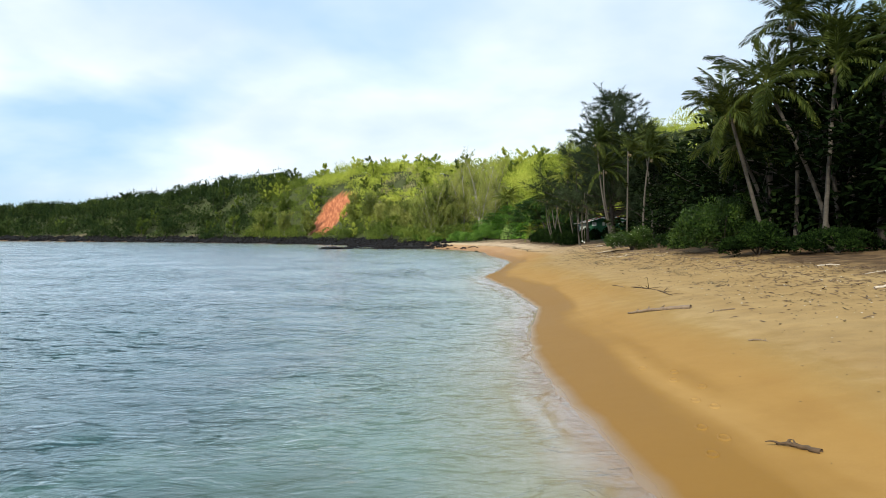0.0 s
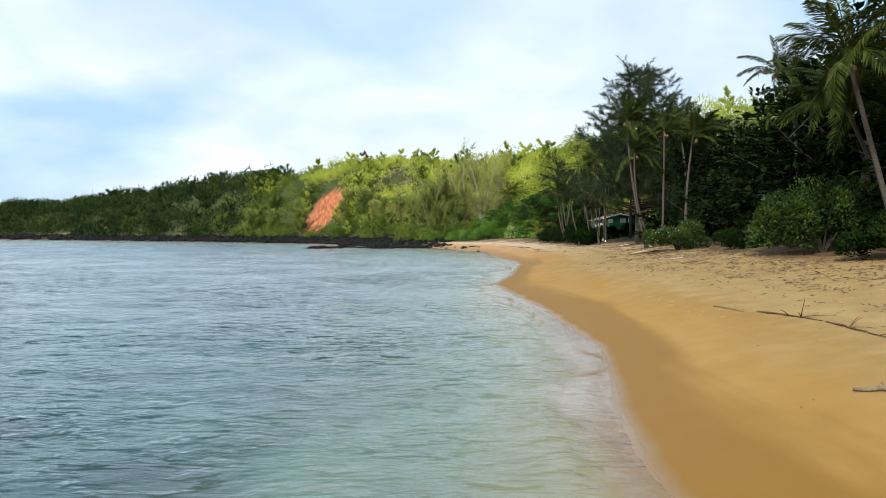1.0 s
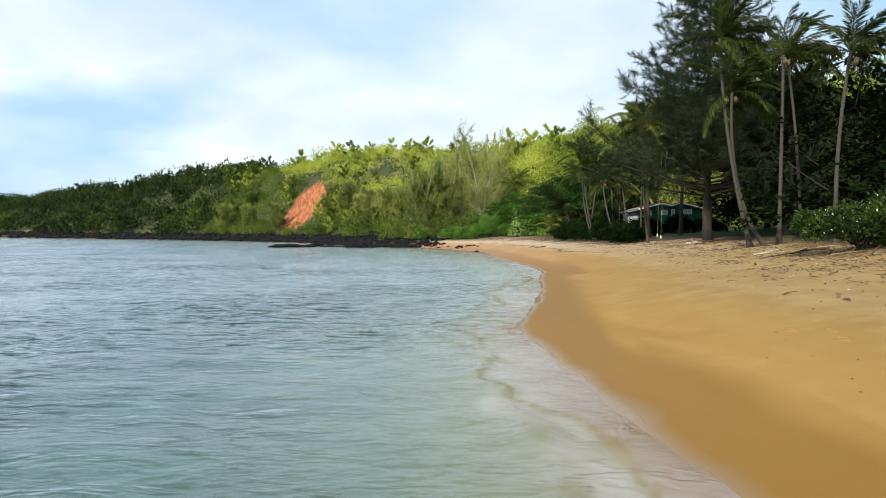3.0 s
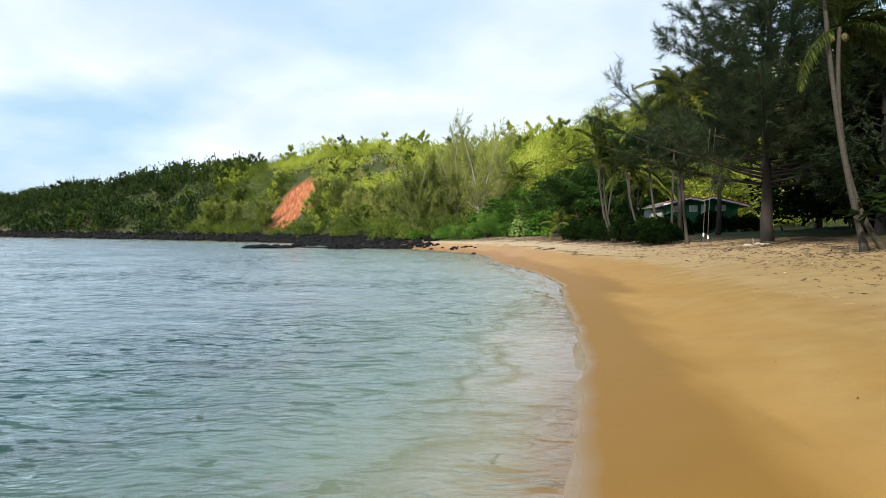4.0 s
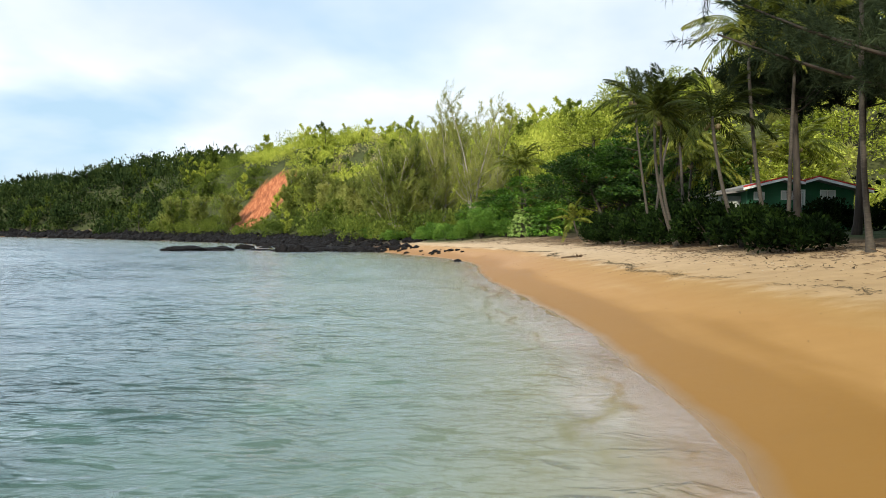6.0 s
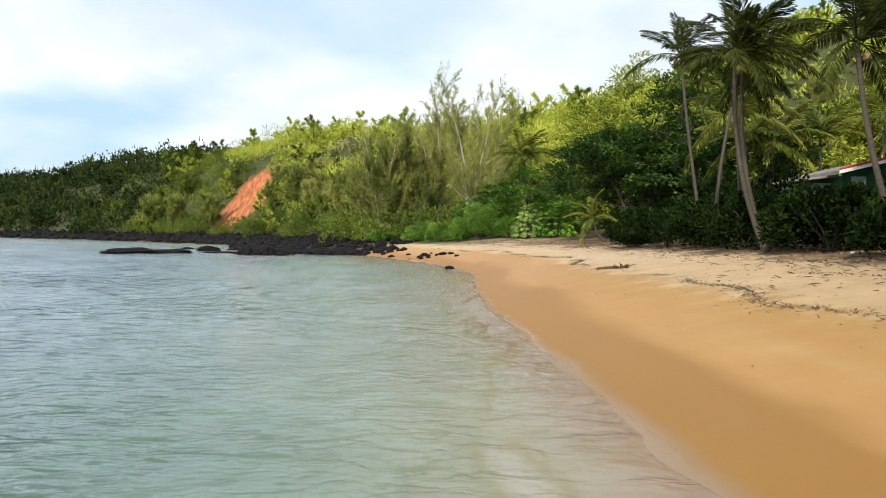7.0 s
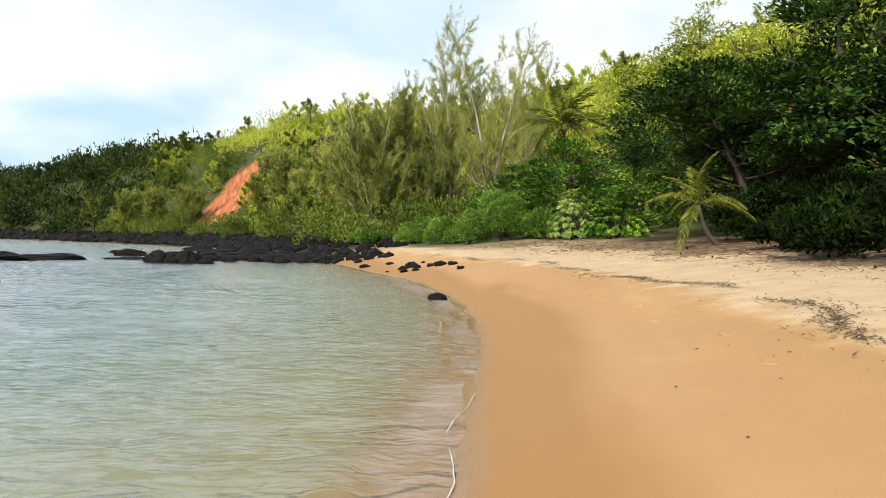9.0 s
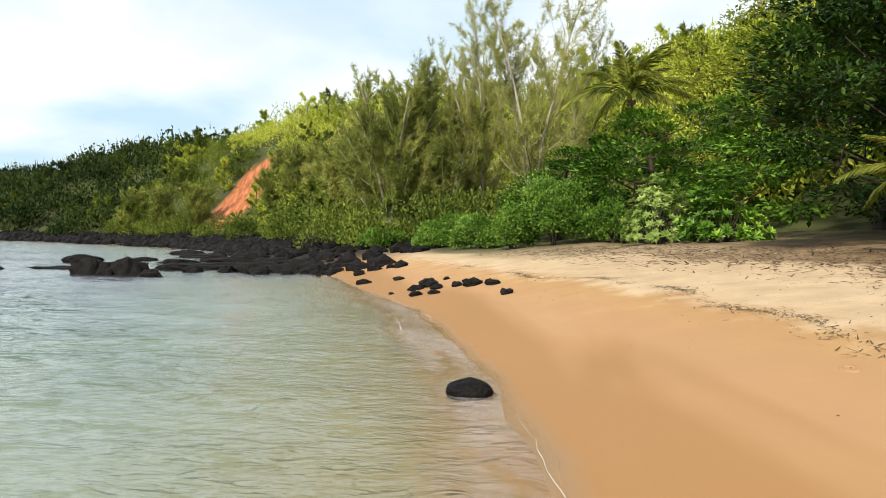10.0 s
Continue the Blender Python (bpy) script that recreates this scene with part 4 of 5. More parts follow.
HOUSE_PALMS = [((19.3, 112), (18.1, 112, 11.2), (-1.0, 0, 4.0), 22), ((18.0, 111.5), (16.4, 111.5, 7.4), (-1.2, 0, 2.2), 14), ((18.2, 102), (17.7, 102, 11.5), (-0.6, 0, 4.0), 16), ((20.3, 112.5), (20.5, 112.5, 11.6), (0, 0, 5.0), 20),
               ((17.3, 118.7), (15.9, 118.7, 8.6), (-1.5, 0, 3.0), 22), ((17.6, 119.2), (16.5, 119.4, 8.9), (-1.5, 0, 3.0), 20), ((18.6, 128), (19.6, 128, 9.6), (0.0, 0, 4.0), 18),
               ((19.7, 132.5), (18.2, 132.5, 12.0), (-0.9, 0, 5.0), 20), ((24.6, 140), (24.9, 140, 8.3), (0, 0, 3.0), 22),
               ((26.4, 140), (26.6, 140, 8.2), (0, 0, 3.0), 20), ((30.2, 141), (30.0, 141, 8.8), (0, 0, 3.0), 24), ((33, 139), (33, 139, 9.6), (0, 0, 3.0), 22), ((23.0, 136), (22.6, 136, 9.4), (0, 0, 3), 20)]
for k, (b, c, w, n) in enumerate(HOUSE_PALMS):
    coconut_palm(b, c, w, "coconut palm with yellow-green fronds near the green house", n if k < 8 else n - 5, 0, 0.70 if k < 8 else 0.92, 0.25, 300 + k, radius=0.098 if k < 8 else 0.14, sun_painted=k in (0, 2, 3) or k > 7)
coconut_palm((18.6, 149.6), (17.0, 149.2, 3.6), (-1.2, -0.1, 0.2), "short coconut palm with a trunk bent low over the sand", 9, 0, 0.60, -0.3, 401, 0, 0.13, sun_painted=True)
coconut_palm((15.6, 180), (14.9, 179, 11.3), (0, 0, 4.0), "coconut palm rising behind broad-leaved trees", 24, 0, 0.98, 0.1, 402, radius=0.13, sun_painted=True)

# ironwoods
MID_CAS = casuarina_meshes(50, 12.5, 5.0, 30000, 60, 0.3, "shaded_needle", width=0.11, length=0.5, rise=0.9, start=0.1, plume=0.4)
BIG_CAS = casuarina_meshes(51, 22.5, 12.0, 185000, 130, 0.34, "shaded_needle", width=0.028, length=0.45, rise=0.42, start=0.20, plume=0.3, taper=0.80, bush=4.4)
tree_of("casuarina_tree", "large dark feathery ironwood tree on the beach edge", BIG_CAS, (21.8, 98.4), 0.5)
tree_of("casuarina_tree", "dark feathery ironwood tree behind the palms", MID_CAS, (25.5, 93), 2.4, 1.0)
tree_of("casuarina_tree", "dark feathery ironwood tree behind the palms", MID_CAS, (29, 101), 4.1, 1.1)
HIGH_CAS = casuarina_meshes(56, 15.0, 5.0, 42000, 50, 0.2, "shaded_needle", width=0.06, length=0.5, rise=0.5, start=0.48, plume=0.3, taper=0.5, bush=4.5)
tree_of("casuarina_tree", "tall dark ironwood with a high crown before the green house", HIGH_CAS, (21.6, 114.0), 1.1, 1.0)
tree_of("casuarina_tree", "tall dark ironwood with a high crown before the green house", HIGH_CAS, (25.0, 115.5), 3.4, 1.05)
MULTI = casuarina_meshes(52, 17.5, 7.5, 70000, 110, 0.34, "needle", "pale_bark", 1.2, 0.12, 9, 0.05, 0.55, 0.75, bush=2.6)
GOLD = casuarina_meshes(53, 23.0, 7.0, 32000, 66, 0.30, "sunlit_needle", "pale_bark", 1.4, 0.2, 3, 0.034, 0.5, 0.8, bush=2.6)
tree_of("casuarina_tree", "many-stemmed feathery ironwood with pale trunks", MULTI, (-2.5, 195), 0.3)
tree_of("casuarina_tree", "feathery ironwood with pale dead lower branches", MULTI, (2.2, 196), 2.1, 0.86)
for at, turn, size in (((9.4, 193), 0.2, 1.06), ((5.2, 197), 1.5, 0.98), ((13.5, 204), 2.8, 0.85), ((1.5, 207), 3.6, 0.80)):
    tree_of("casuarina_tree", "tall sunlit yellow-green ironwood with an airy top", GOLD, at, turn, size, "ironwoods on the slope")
SHORE_CAS = casuarina_meshes(55, 12.5, 5.2, 15000, 56, 0.22, "needle", "pale_bark", 1.1, 0.14, 5, 0.12, 0.75, 0.6, bush=2.0)
for k, (x, y, size) in enumerate(((-5.4, 203, 0.95), (-10.5, 215, 0.85), (-15.5, 231, 0.8), (-22.5, 247, 0.9), (-30.5, 259, 0.75), (-46, 264, 0.8), (-56, 272, 0.85), (-67, 281, 0.9))):
    tree_of("casuarina_tree", "feathery many-stemmed ironwood above the black rocks", SHORE_CAS, (x, y), k * 2.2, size, "ironwoods on the rocky shore")
TINY_CAS = [casuarina_meshes(154 + k, 7.5, 3.2, 2400, 7, 0.14, m, "dark_bark", 0.9, 0.12, 1, 0.15, 0.8) for k, m in enumerate(("scrub", "mid_scrub", "shaded_scrub"))]
SMALL_CAS = [casuarina_meshes(54 + k, 8.0, 3.4, 11000, 30, 0.16, m, "pale_bark", 0.8, 0.12, 2, 0.09, 0.75) for k, m in enumerate(("sunlit_needle", "needle", "shaded_scrub"))]
tree_of("casuarina_tree", "pale-trunked ironwood standing on the rocky shore", SMALL_CAS[0], (-18.4, 240.5), 0.0, 1.15)
tree_of("casuarina_tree", "yellow-green ironwood on the rocky shore", SMALL_CAS[0], (-13.0, 226), 1.0, 1.0)
tree_of("casuarina_tree", "yellow-green ironwood on the rocky shore", SMALL_CAS[0], (-9.5, 214), 2.0, 1.05)
tree_of("casuarina_tree", "green ironwood on the rocky shore", SMALL_CAS[1], (-24, 247), 3.0, 1.1)
tree_of("casuarina_tree", "green ironwood on the rocky shore", SMALL_CAS[1], (-29, 252), 4.0, 1.0)

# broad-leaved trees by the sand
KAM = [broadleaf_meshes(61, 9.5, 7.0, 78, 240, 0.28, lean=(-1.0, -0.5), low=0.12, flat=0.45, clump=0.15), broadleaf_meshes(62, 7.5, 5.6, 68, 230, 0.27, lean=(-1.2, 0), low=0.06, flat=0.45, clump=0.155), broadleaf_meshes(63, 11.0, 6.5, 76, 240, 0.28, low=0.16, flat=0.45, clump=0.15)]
# the darker leaf copy paints shade onto these three crowns
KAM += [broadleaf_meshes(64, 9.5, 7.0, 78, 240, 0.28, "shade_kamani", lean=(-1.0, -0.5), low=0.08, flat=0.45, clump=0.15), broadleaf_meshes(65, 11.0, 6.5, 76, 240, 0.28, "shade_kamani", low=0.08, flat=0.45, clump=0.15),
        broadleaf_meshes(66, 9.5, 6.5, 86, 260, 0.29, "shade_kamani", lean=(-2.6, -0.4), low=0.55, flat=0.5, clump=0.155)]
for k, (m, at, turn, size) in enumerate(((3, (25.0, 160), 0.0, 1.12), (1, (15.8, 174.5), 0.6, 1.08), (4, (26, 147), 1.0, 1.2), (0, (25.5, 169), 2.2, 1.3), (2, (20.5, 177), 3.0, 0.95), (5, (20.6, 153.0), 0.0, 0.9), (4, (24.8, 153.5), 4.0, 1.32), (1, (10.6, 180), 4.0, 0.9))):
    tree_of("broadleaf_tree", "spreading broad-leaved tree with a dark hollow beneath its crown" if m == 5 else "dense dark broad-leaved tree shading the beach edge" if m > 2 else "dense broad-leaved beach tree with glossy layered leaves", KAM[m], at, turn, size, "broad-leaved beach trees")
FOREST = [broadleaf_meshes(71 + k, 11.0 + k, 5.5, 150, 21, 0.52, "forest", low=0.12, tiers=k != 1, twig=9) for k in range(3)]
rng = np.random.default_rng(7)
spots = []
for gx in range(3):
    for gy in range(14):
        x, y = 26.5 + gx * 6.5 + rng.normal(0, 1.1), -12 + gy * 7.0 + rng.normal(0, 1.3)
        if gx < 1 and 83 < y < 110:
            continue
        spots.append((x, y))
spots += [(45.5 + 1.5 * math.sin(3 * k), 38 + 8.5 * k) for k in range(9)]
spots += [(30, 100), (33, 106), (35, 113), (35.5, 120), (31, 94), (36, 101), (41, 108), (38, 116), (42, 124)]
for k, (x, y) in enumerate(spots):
    tree_of("forest_tree", "broad-leaved tree in dense woodland, shade painted into its green", FOREST[k % 3], (x, y), k * 1.7, rng.uniform(0.85, 1.05) * (1.32 if y < 30 else 1.26 if y < 78 else 1.1), "woodland behind the beach")
SUNNY = [broadleaf_meshes(81 + k, 8.0, 4.5, 130, 34, 0.33, "scrub", low=0.1, twig=6) for k in range(2)]
for k, (x, y) in enumerate([(33, 152), (38, 158), (30, 163), (35, 170), (28, 175), (42, 150), (24, 182), (32, 184), (40, 176), (22, 190), (28, 196), (36, 194), (18, 186), (48, 160), (45, 145), (50, 150), (38, 146), (44, 138), (48, 131), (34, 142), (44, 168), (26, 204), (34, 206), (50, 205), (56, 215), (46, 212), (60, 225), (52, 190), (58, 200)]):
    tree_of("hillside_tree", "sunlit yellow-green tree on the hillside", SUNNY[k % 2] if k % 4 else SMALL_CAS[0], (x, y), k * 1.3, 1.0 + 0.25 * math.sin(k * 2.1), "hillside trees")

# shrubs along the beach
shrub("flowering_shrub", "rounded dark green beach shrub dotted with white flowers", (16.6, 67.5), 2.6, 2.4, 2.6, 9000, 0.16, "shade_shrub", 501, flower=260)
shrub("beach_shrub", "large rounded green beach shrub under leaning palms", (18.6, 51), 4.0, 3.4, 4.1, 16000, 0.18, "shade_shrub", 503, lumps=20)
shrub("beach_shrub", "low beach shrub, shade painted into its green", (18.6, 61), 1.9, 2.4, 1.7, 6000, 0.16, "hedge", 505)
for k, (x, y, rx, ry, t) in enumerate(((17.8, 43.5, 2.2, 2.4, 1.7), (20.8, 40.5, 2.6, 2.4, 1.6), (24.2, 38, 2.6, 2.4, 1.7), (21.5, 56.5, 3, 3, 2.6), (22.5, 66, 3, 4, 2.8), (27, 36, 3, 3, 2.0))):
    shrub("hedge_shrub", "low dense naupaka hedge along the sand, shade painted into its green", (x, y), rx, ry, t, 7000, 0.16, "hedge", 510 + 2 * k, "beach hedge")
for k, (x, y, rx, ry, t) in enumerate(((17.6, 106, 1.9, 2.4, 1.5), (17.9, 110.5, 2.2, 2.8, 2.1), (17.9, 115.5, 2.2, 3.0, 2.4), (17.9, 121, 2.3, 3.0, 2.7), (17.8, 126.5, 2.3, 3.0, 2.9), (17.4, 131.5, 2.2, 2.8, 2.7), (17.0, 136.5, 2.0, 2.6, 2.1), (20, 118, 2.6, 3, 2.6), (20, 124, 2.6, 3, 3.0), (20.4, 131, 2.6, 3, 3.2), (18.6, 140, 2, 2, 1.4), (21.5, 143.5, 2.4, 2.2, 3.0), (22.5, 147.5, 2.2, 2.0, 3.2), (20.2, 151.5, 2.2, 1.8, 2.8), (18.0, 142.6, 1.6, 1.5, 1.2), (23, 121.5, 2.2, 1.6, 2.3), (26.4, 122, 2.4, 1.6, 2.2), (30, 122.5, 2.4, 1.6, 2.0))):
    shrub("hedge_shrub", "dense hedge between sand and house, shade painted into its green", (x, y), rx, ry, t, 4000, 0.22, "hedge", 540 + 2 * k, "house hedge")
shrub("beach_shrub", "tall rounded bright green shrub at the edge of the sand", (9.6, 171.2), 2.5, 2.2, 4.5, 15000, 0.17, "naupaka", 571, lumps=26)
shrub("beach_shrub", "bright green low shrub spilling onto the sand", (7.4, 173.4), 1.7, 1.5, 2.7, 6000, 0.17, "naupaka", 572, lumps=16)
rosette_shrub("heliotrope_shrub", "pale green shrub with clustered leaf rosettes beside the sand", (13.9, 165.6), 1.75, 1.5, 3.5, 210, 0.26, "pale_leaf", 573)
rosette_shrub("beach_shrub", "dark green shrub with long leaves in rosettes", (16.2, 163.6), 1.9, 1.4, 2.5, 120, 0.34, "kamani", 575)
for k, (x, y, rx, t) in enumerate(((5.5, 177, 1.9, 2.3), (2.0, 182, 2.0, 1.9), (-2, 188, 2.2, 2.0), (12.6, 170.0, 1.8, 2.4), (4.0, 184, 2.4, 2.6), (-7, 200, 2.0, 2.2), (-11, 212, 2.2, 2.2))):
    shrub("beach_shrub", "bushy green shrub above the rocky shore", (x, y), rx, rx, t, 5000, 0.2, "naupaka", 580 + 2 * k, "shore shrubs")


# hillside scrub
def scrub_patch(name, label, mat, seed, centres, per, leaf, tall=1.6, wide=1.7):
    rng = np.random.default_rng(seed)
    bag = Bag()
    n = len(centres)
    rad = np.repeat(rng.uniform(0.6, 1.5, n) * wide, per)[:, None]
    centres = centres + np.stack([np.zeros(n), np.zeros(n), rng.random(n) ** 2 * tall], 1)
    v = unit(rng.normal(size=(n * per, 3)))
    v[:, 2] = np.abs(v[:, 2])
    base = np.repeat(centres, per, 0) + v * rad * rng.uniform(0.7, 1.05, (n * per, 1)) * np.array([1, 1, 0.95])
    way = v * 0.6 + rng.normal(0, 0.5, (n * per, 3)) + np.array([0, 0, 0.5])
    thin = rng.random(n * per) < 0.18
    leaves(bag, base[~thin], way[~thin], (v + rng.normal(0, 0.3, (n * per, 3)))[~thin], leaf * rng.uniform(0.6, 1.3, (~thin).sum()), leaf * 0.62)
    up = v[thin] * 0.7 + np.array([0.15, 0, 0.8])
    strands(bag, base[thin], up, leaf * rng.uniform(1.2, 2.6, thin.sum()), leaf * 0.3, rng)
    tagged(new(name, bag.mesh(name, MAT[mat])), label, "vegetation", kind="stuff")


def hill_points(seed, count, xlo, xhi, ylo, yhi, dlo, dhi):
    rng = np.random.default_rng(seed)
    x, y = rng.uniform(xlo, xhi, count), rng.uniform(ylo, yhi, count)
    d = inland(x, y)
    z = height(x, y, d)
    ok = (d > dlo + 2 * bumps(x, y, 77, 2, 0.2)) & (d < dhi) & (scar(x, y, z, 1.5) < 0.4)
    return np.stack([x, y, z - 0.2], 1)[ok]


# lit and shaded slopes get different leaf tones in place of cloud shadow
lit = hill_points(91, 8000, -75, 55, 185, 330, 6.5, 62)
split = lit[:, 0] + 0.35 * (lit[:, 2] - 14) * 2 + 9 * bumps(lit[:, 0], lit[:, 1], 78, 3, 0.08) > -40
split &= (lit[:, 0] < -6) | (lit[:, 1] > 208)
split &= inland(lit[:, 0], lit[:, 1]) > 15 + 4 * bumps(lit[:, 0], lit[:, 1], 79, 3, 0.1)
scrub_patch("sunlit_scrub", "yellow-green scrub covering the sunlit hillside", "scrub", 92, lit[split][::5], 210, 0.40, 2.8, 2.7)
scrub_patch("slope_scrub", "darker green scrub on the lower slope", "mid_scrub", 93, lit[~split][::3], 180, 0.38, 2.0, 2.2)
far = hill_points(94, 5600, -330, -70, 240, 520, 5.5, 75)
scrub_patch("far_scrub", "scrub on the far headland, cloud shade painted into its green", "shaded_scrub", 95, far, 56, 1.0, 5.0, 3.2)
crest = hill_points(103, 620, 18, 74, 160, 240, 26, 120)
scrub_patch("sunlit_scrub", "yellow-green scrub on the hilltop behind the trees", "scrub", 104, crest, 90, 0.5, 2.2, 2.4)
tan = hill_points(96, 160, -24, 8, 215, 262, 14, 40)
scrub_patch("dry_scrub", "patches of dry tan scrub on the hillside", "tan_scrub", 97, tan, 70, 0.45)
rng = np.random.default_rng(98)
ridge = hill_points(99, 520, -80, 50, 195, 330, 8, 60)
ridge = ridge[(ridge[:, 0] < -9) | (inland(ridge[:, 0], ridge[:, 1]) > 20)][:120]
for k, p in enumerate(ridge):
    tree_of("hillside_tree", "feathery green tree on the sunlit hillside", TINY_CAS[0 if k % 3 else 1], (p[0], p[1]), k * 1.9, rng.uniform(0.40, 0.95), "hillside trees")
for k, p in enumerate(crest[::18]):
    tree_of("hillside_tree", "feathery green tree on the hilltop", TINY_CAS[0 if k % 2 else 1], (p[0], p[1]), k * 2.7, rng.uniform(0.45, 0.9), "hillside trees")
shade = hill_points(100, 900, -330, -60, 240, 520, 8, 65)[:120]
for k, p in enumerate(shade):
    tree_of("headland_tree", "wind-shaped tree on the far headland, cloud shade painted into its green", TINY_CAS[2 if k % 4 and p[0] < -95 else 1], (p[0], p[1]), k * 2.3, rng.uniform(0.7, 1.15), "far headland trees")


# ---- rocks ----
def rock_mesh(seed, detail=3, rough=1.0):
    rng = np.random.default_rng(seed)
    bm = bmesh.new()
    bmesh.ops.create_icosphere(bm, subdivisions=detail, radius=1.0)
    off = rng.uniform(-50, 50, 3)
    for v in bm.verts:
        p = v.co.normalized()
        q = Vector(off) + p * 1.3
        r = 1 + rough * (0.38 * noise.noise(q) + 0.24 * noise.noise(q * 2.7) + 0.07 * noise.noise(q * 6))
        v.co = p * r
        v.co.z = max(v.co.z, -0.5)
    for f in bm.faces:
        f.smooth = rough < 0.5
    me = bpy.data.meshes.new("rock")
    bm.to_mesh(me)
    bm.free()
    me.materials.append(MAT["rock"])
    return me


ROCKS = [rock_mesh(600 + k) for k in range(6)]


def rock(x, y, size, k, tall=0.6, label="black lava boulder on the sand", z=None):
    ob = tagged(new("rock", ROCKS[k % 6]), label, "rock", "black lava rocks")
    ob.location = (x, y, (ground_z(x, y) if z is None else z) + size * tall * 0.25)
    ob.rotation_euler, ob.scale = (0, 0, k * 1.7), (size, size * 0.8, size * tall)
    return ob


rock(6.05, 139.6, 0.29, 0, 0.62, "smooth dark boulder at the water's edge", 0.0).data = rock_mesh(660, 4, 0.28)
SAND_ROCKS = [(4.15, 156.4, 0.47), (3.75, 155.9, 0.30), (4.5, 155.3, 0.30), (3.9, 154.3, 0.27), (4.5, 154.1, 0.24), (5.2, 155.0, 0.26), (5.5, 155.6, 0.20), (5.75, 154.4, 0.40), (6.35, 153.7, 0.30), (6.75, 151.3, 0.27),
              (2.6, 160.5, 0.26), (-0.1, 166.9, 0.40), (1.0, 161.6, 0.36), (0.6, 168.1, 0.36), (1.8, 167.2, 0.30), (-2.4, 174.4, 0.40), (-0.6, 171.4, 0.24), (-2.7, 173.2, 0.22), (4.7, 157.6, 0.17), (2.9, 155.9, 0.12)]
for k, (x, y, s) in enumerate(SAND_ROCKS):
    rock(x, y, s * 0.84, k + 1, 0.55)
# low reef ledges and boulders awash off the headland: place, half length, half width, half height, turn
REEF = [(-24.0, 164.6, 2.9, 1.0, 0.55, 50), (-21.2, 167.6, 2.2, 0.8, 0.42, 55), (-21.4, 180.2, 1.3, 0.8, 0.55, 10), (-13.6, 166.6, 0.75, 0.7, 0.85, 20), (-12.4, 166.2, 0.55, 0.5, 0.60, 80), (-11.6, 166.6, 0.95, 0.7, 0.78, 5),
        (-9.9, 165.4, 0.55, 0.4, 0.35, 0), (-14.6, 168.2, 0.60, 0.4, 0.25, 0), (-11.9, 173.0, 1.1, 0.7, 0.35, 10), (-9.9, 170.6, 0.5, 0.4, 0.38, 30), (-8.4, 171.6, 0.5, 0.4, 0.36, 70), (-7.4, 172.6, 1.2, 0.6, 0.42, 0),
        (-10.4, 174.6, 2.6, 0.7, 0.40, 4), (-6.0, 169.9, 0.55, 0.4, 0.42, 15), (-6.9, 170.8, 0.35, 0.3, 0.38, 0), (-5.2, 172.6, 1.0, 0.6, 0.55, 12), (-4.6, 170.3, 0.40, 0.3, 0.22, 0), (-3.4, 171.8, 0.8, 0.5, 0.45, 8),
        (-8.2, 176.4, 2.0, 0.8, 0.42, 0), (-5.0, 176.0, 1.3, 0.7, 0.55, 20), (-2.6, 176.2, 1.2, 0.7, 0.6, 40), (-17.0, 171.2, 2.0, 0.5, 0.20, 8), (-15.6, 182.4, 1.6, 0.7, 0.32, 5), (-12.8, 187.0, 2.6, 0.8, 0.40, 10),
        (-9.0, 183.0, 1.8, 0.9, 0.55, 10), (-18.8, 196.0, 2.2, 0.9, 0.45, 0), (-14.0, 193.6, 2.0, 0.9, 0.55, 20), (-24.0, 205.0, 1.6, 0.8, 0.6, 0), (-27.0, 190.0, 0.8, 0.5, 0.22, 0), (-20.0, 186.6, 0.9, 0.5, 0.25, 30), (-6.2, 180.6, 1.5, 0.9, 0.6, 0)]
for k, (x, y, a, b, c, turn) in enumerate(REEF):
    ob = rock(x, y, 1.0, k + 2, 1.0, "low black lava ledge awash in the shallows" if a > 1.5 else "black lava boulder standing in the shallows", -0.12)
    ob.rotation_euler, ob.scale, ob.location.z = (0, 0, radians(turn)), (a, b, c), 0.02 * (k % 3)


def rock_field():
    """The black boulder shelf at the foot of the headland."""
    rng = np.random.default_rng(640)
    x, y = rng.uniform(-210, 8, 60000), rng.uniform(166, 370, 60000)
    d = inland(x, y)
    near = np.hypot(x, y - 165)
    ok = (d > -0.6 + 1.0 * bumps(x, y, 641, 2, 0.3)) & (d < np.where(y < 178, 3.5, 8.5)) & (rng.random(60000) < np.clip(0.35 + near / 160, 0.3, 0.9) * np.clip(1.3 - near / 240, 0.4, 1)) & (y + 0.4 * x > 168)
    x, y, d = x[ok][:3400], y[ok][:3400], d[ok][:3400]
    z = height(x, y, d)
    src = [rock_mesh(650 + k, 1) for k in range(5)]
    arr = []
    for me in src:
        co = np.empty(len(me.vertices) * 3)
        me.vertices.foreach_get("co", co)
        tri = np.empty(len(me.polygons) * 3, dtype=np.int32)
        me.polygons.foreach_get("vertices", tri)
        arr.append((co.reshape(-1, 3), tri.reshape(-1, 3)))
    bag = Bag()
    for k in range(len(x)):
        co, tri = arr[k % 5]
        s = (0.2 + 0.55 * rng.random() ** 2) * (1 + 0.008 * math.hypot(x[k], y[k] - 165))
        c, sn = math.cos(k), math.sin(k)
        p = co * np.array([s, s * 0.85, s * 0.75])
        bag.put(np.stack([p[:, 0] * c - p[:, 1] * sn + x[k], p[:, 0] * sn + p[:, 1] * c + y[k], p[:, 2] + max(z[k], -0.2) + 0.03], 1), tri)
    tagged(new("shore_rocks", bag.mesh("shore_rocks", MAT["rock"])), "black lava boulders massed along the headland shore", "rocks", kind="stuff")


rock_field()


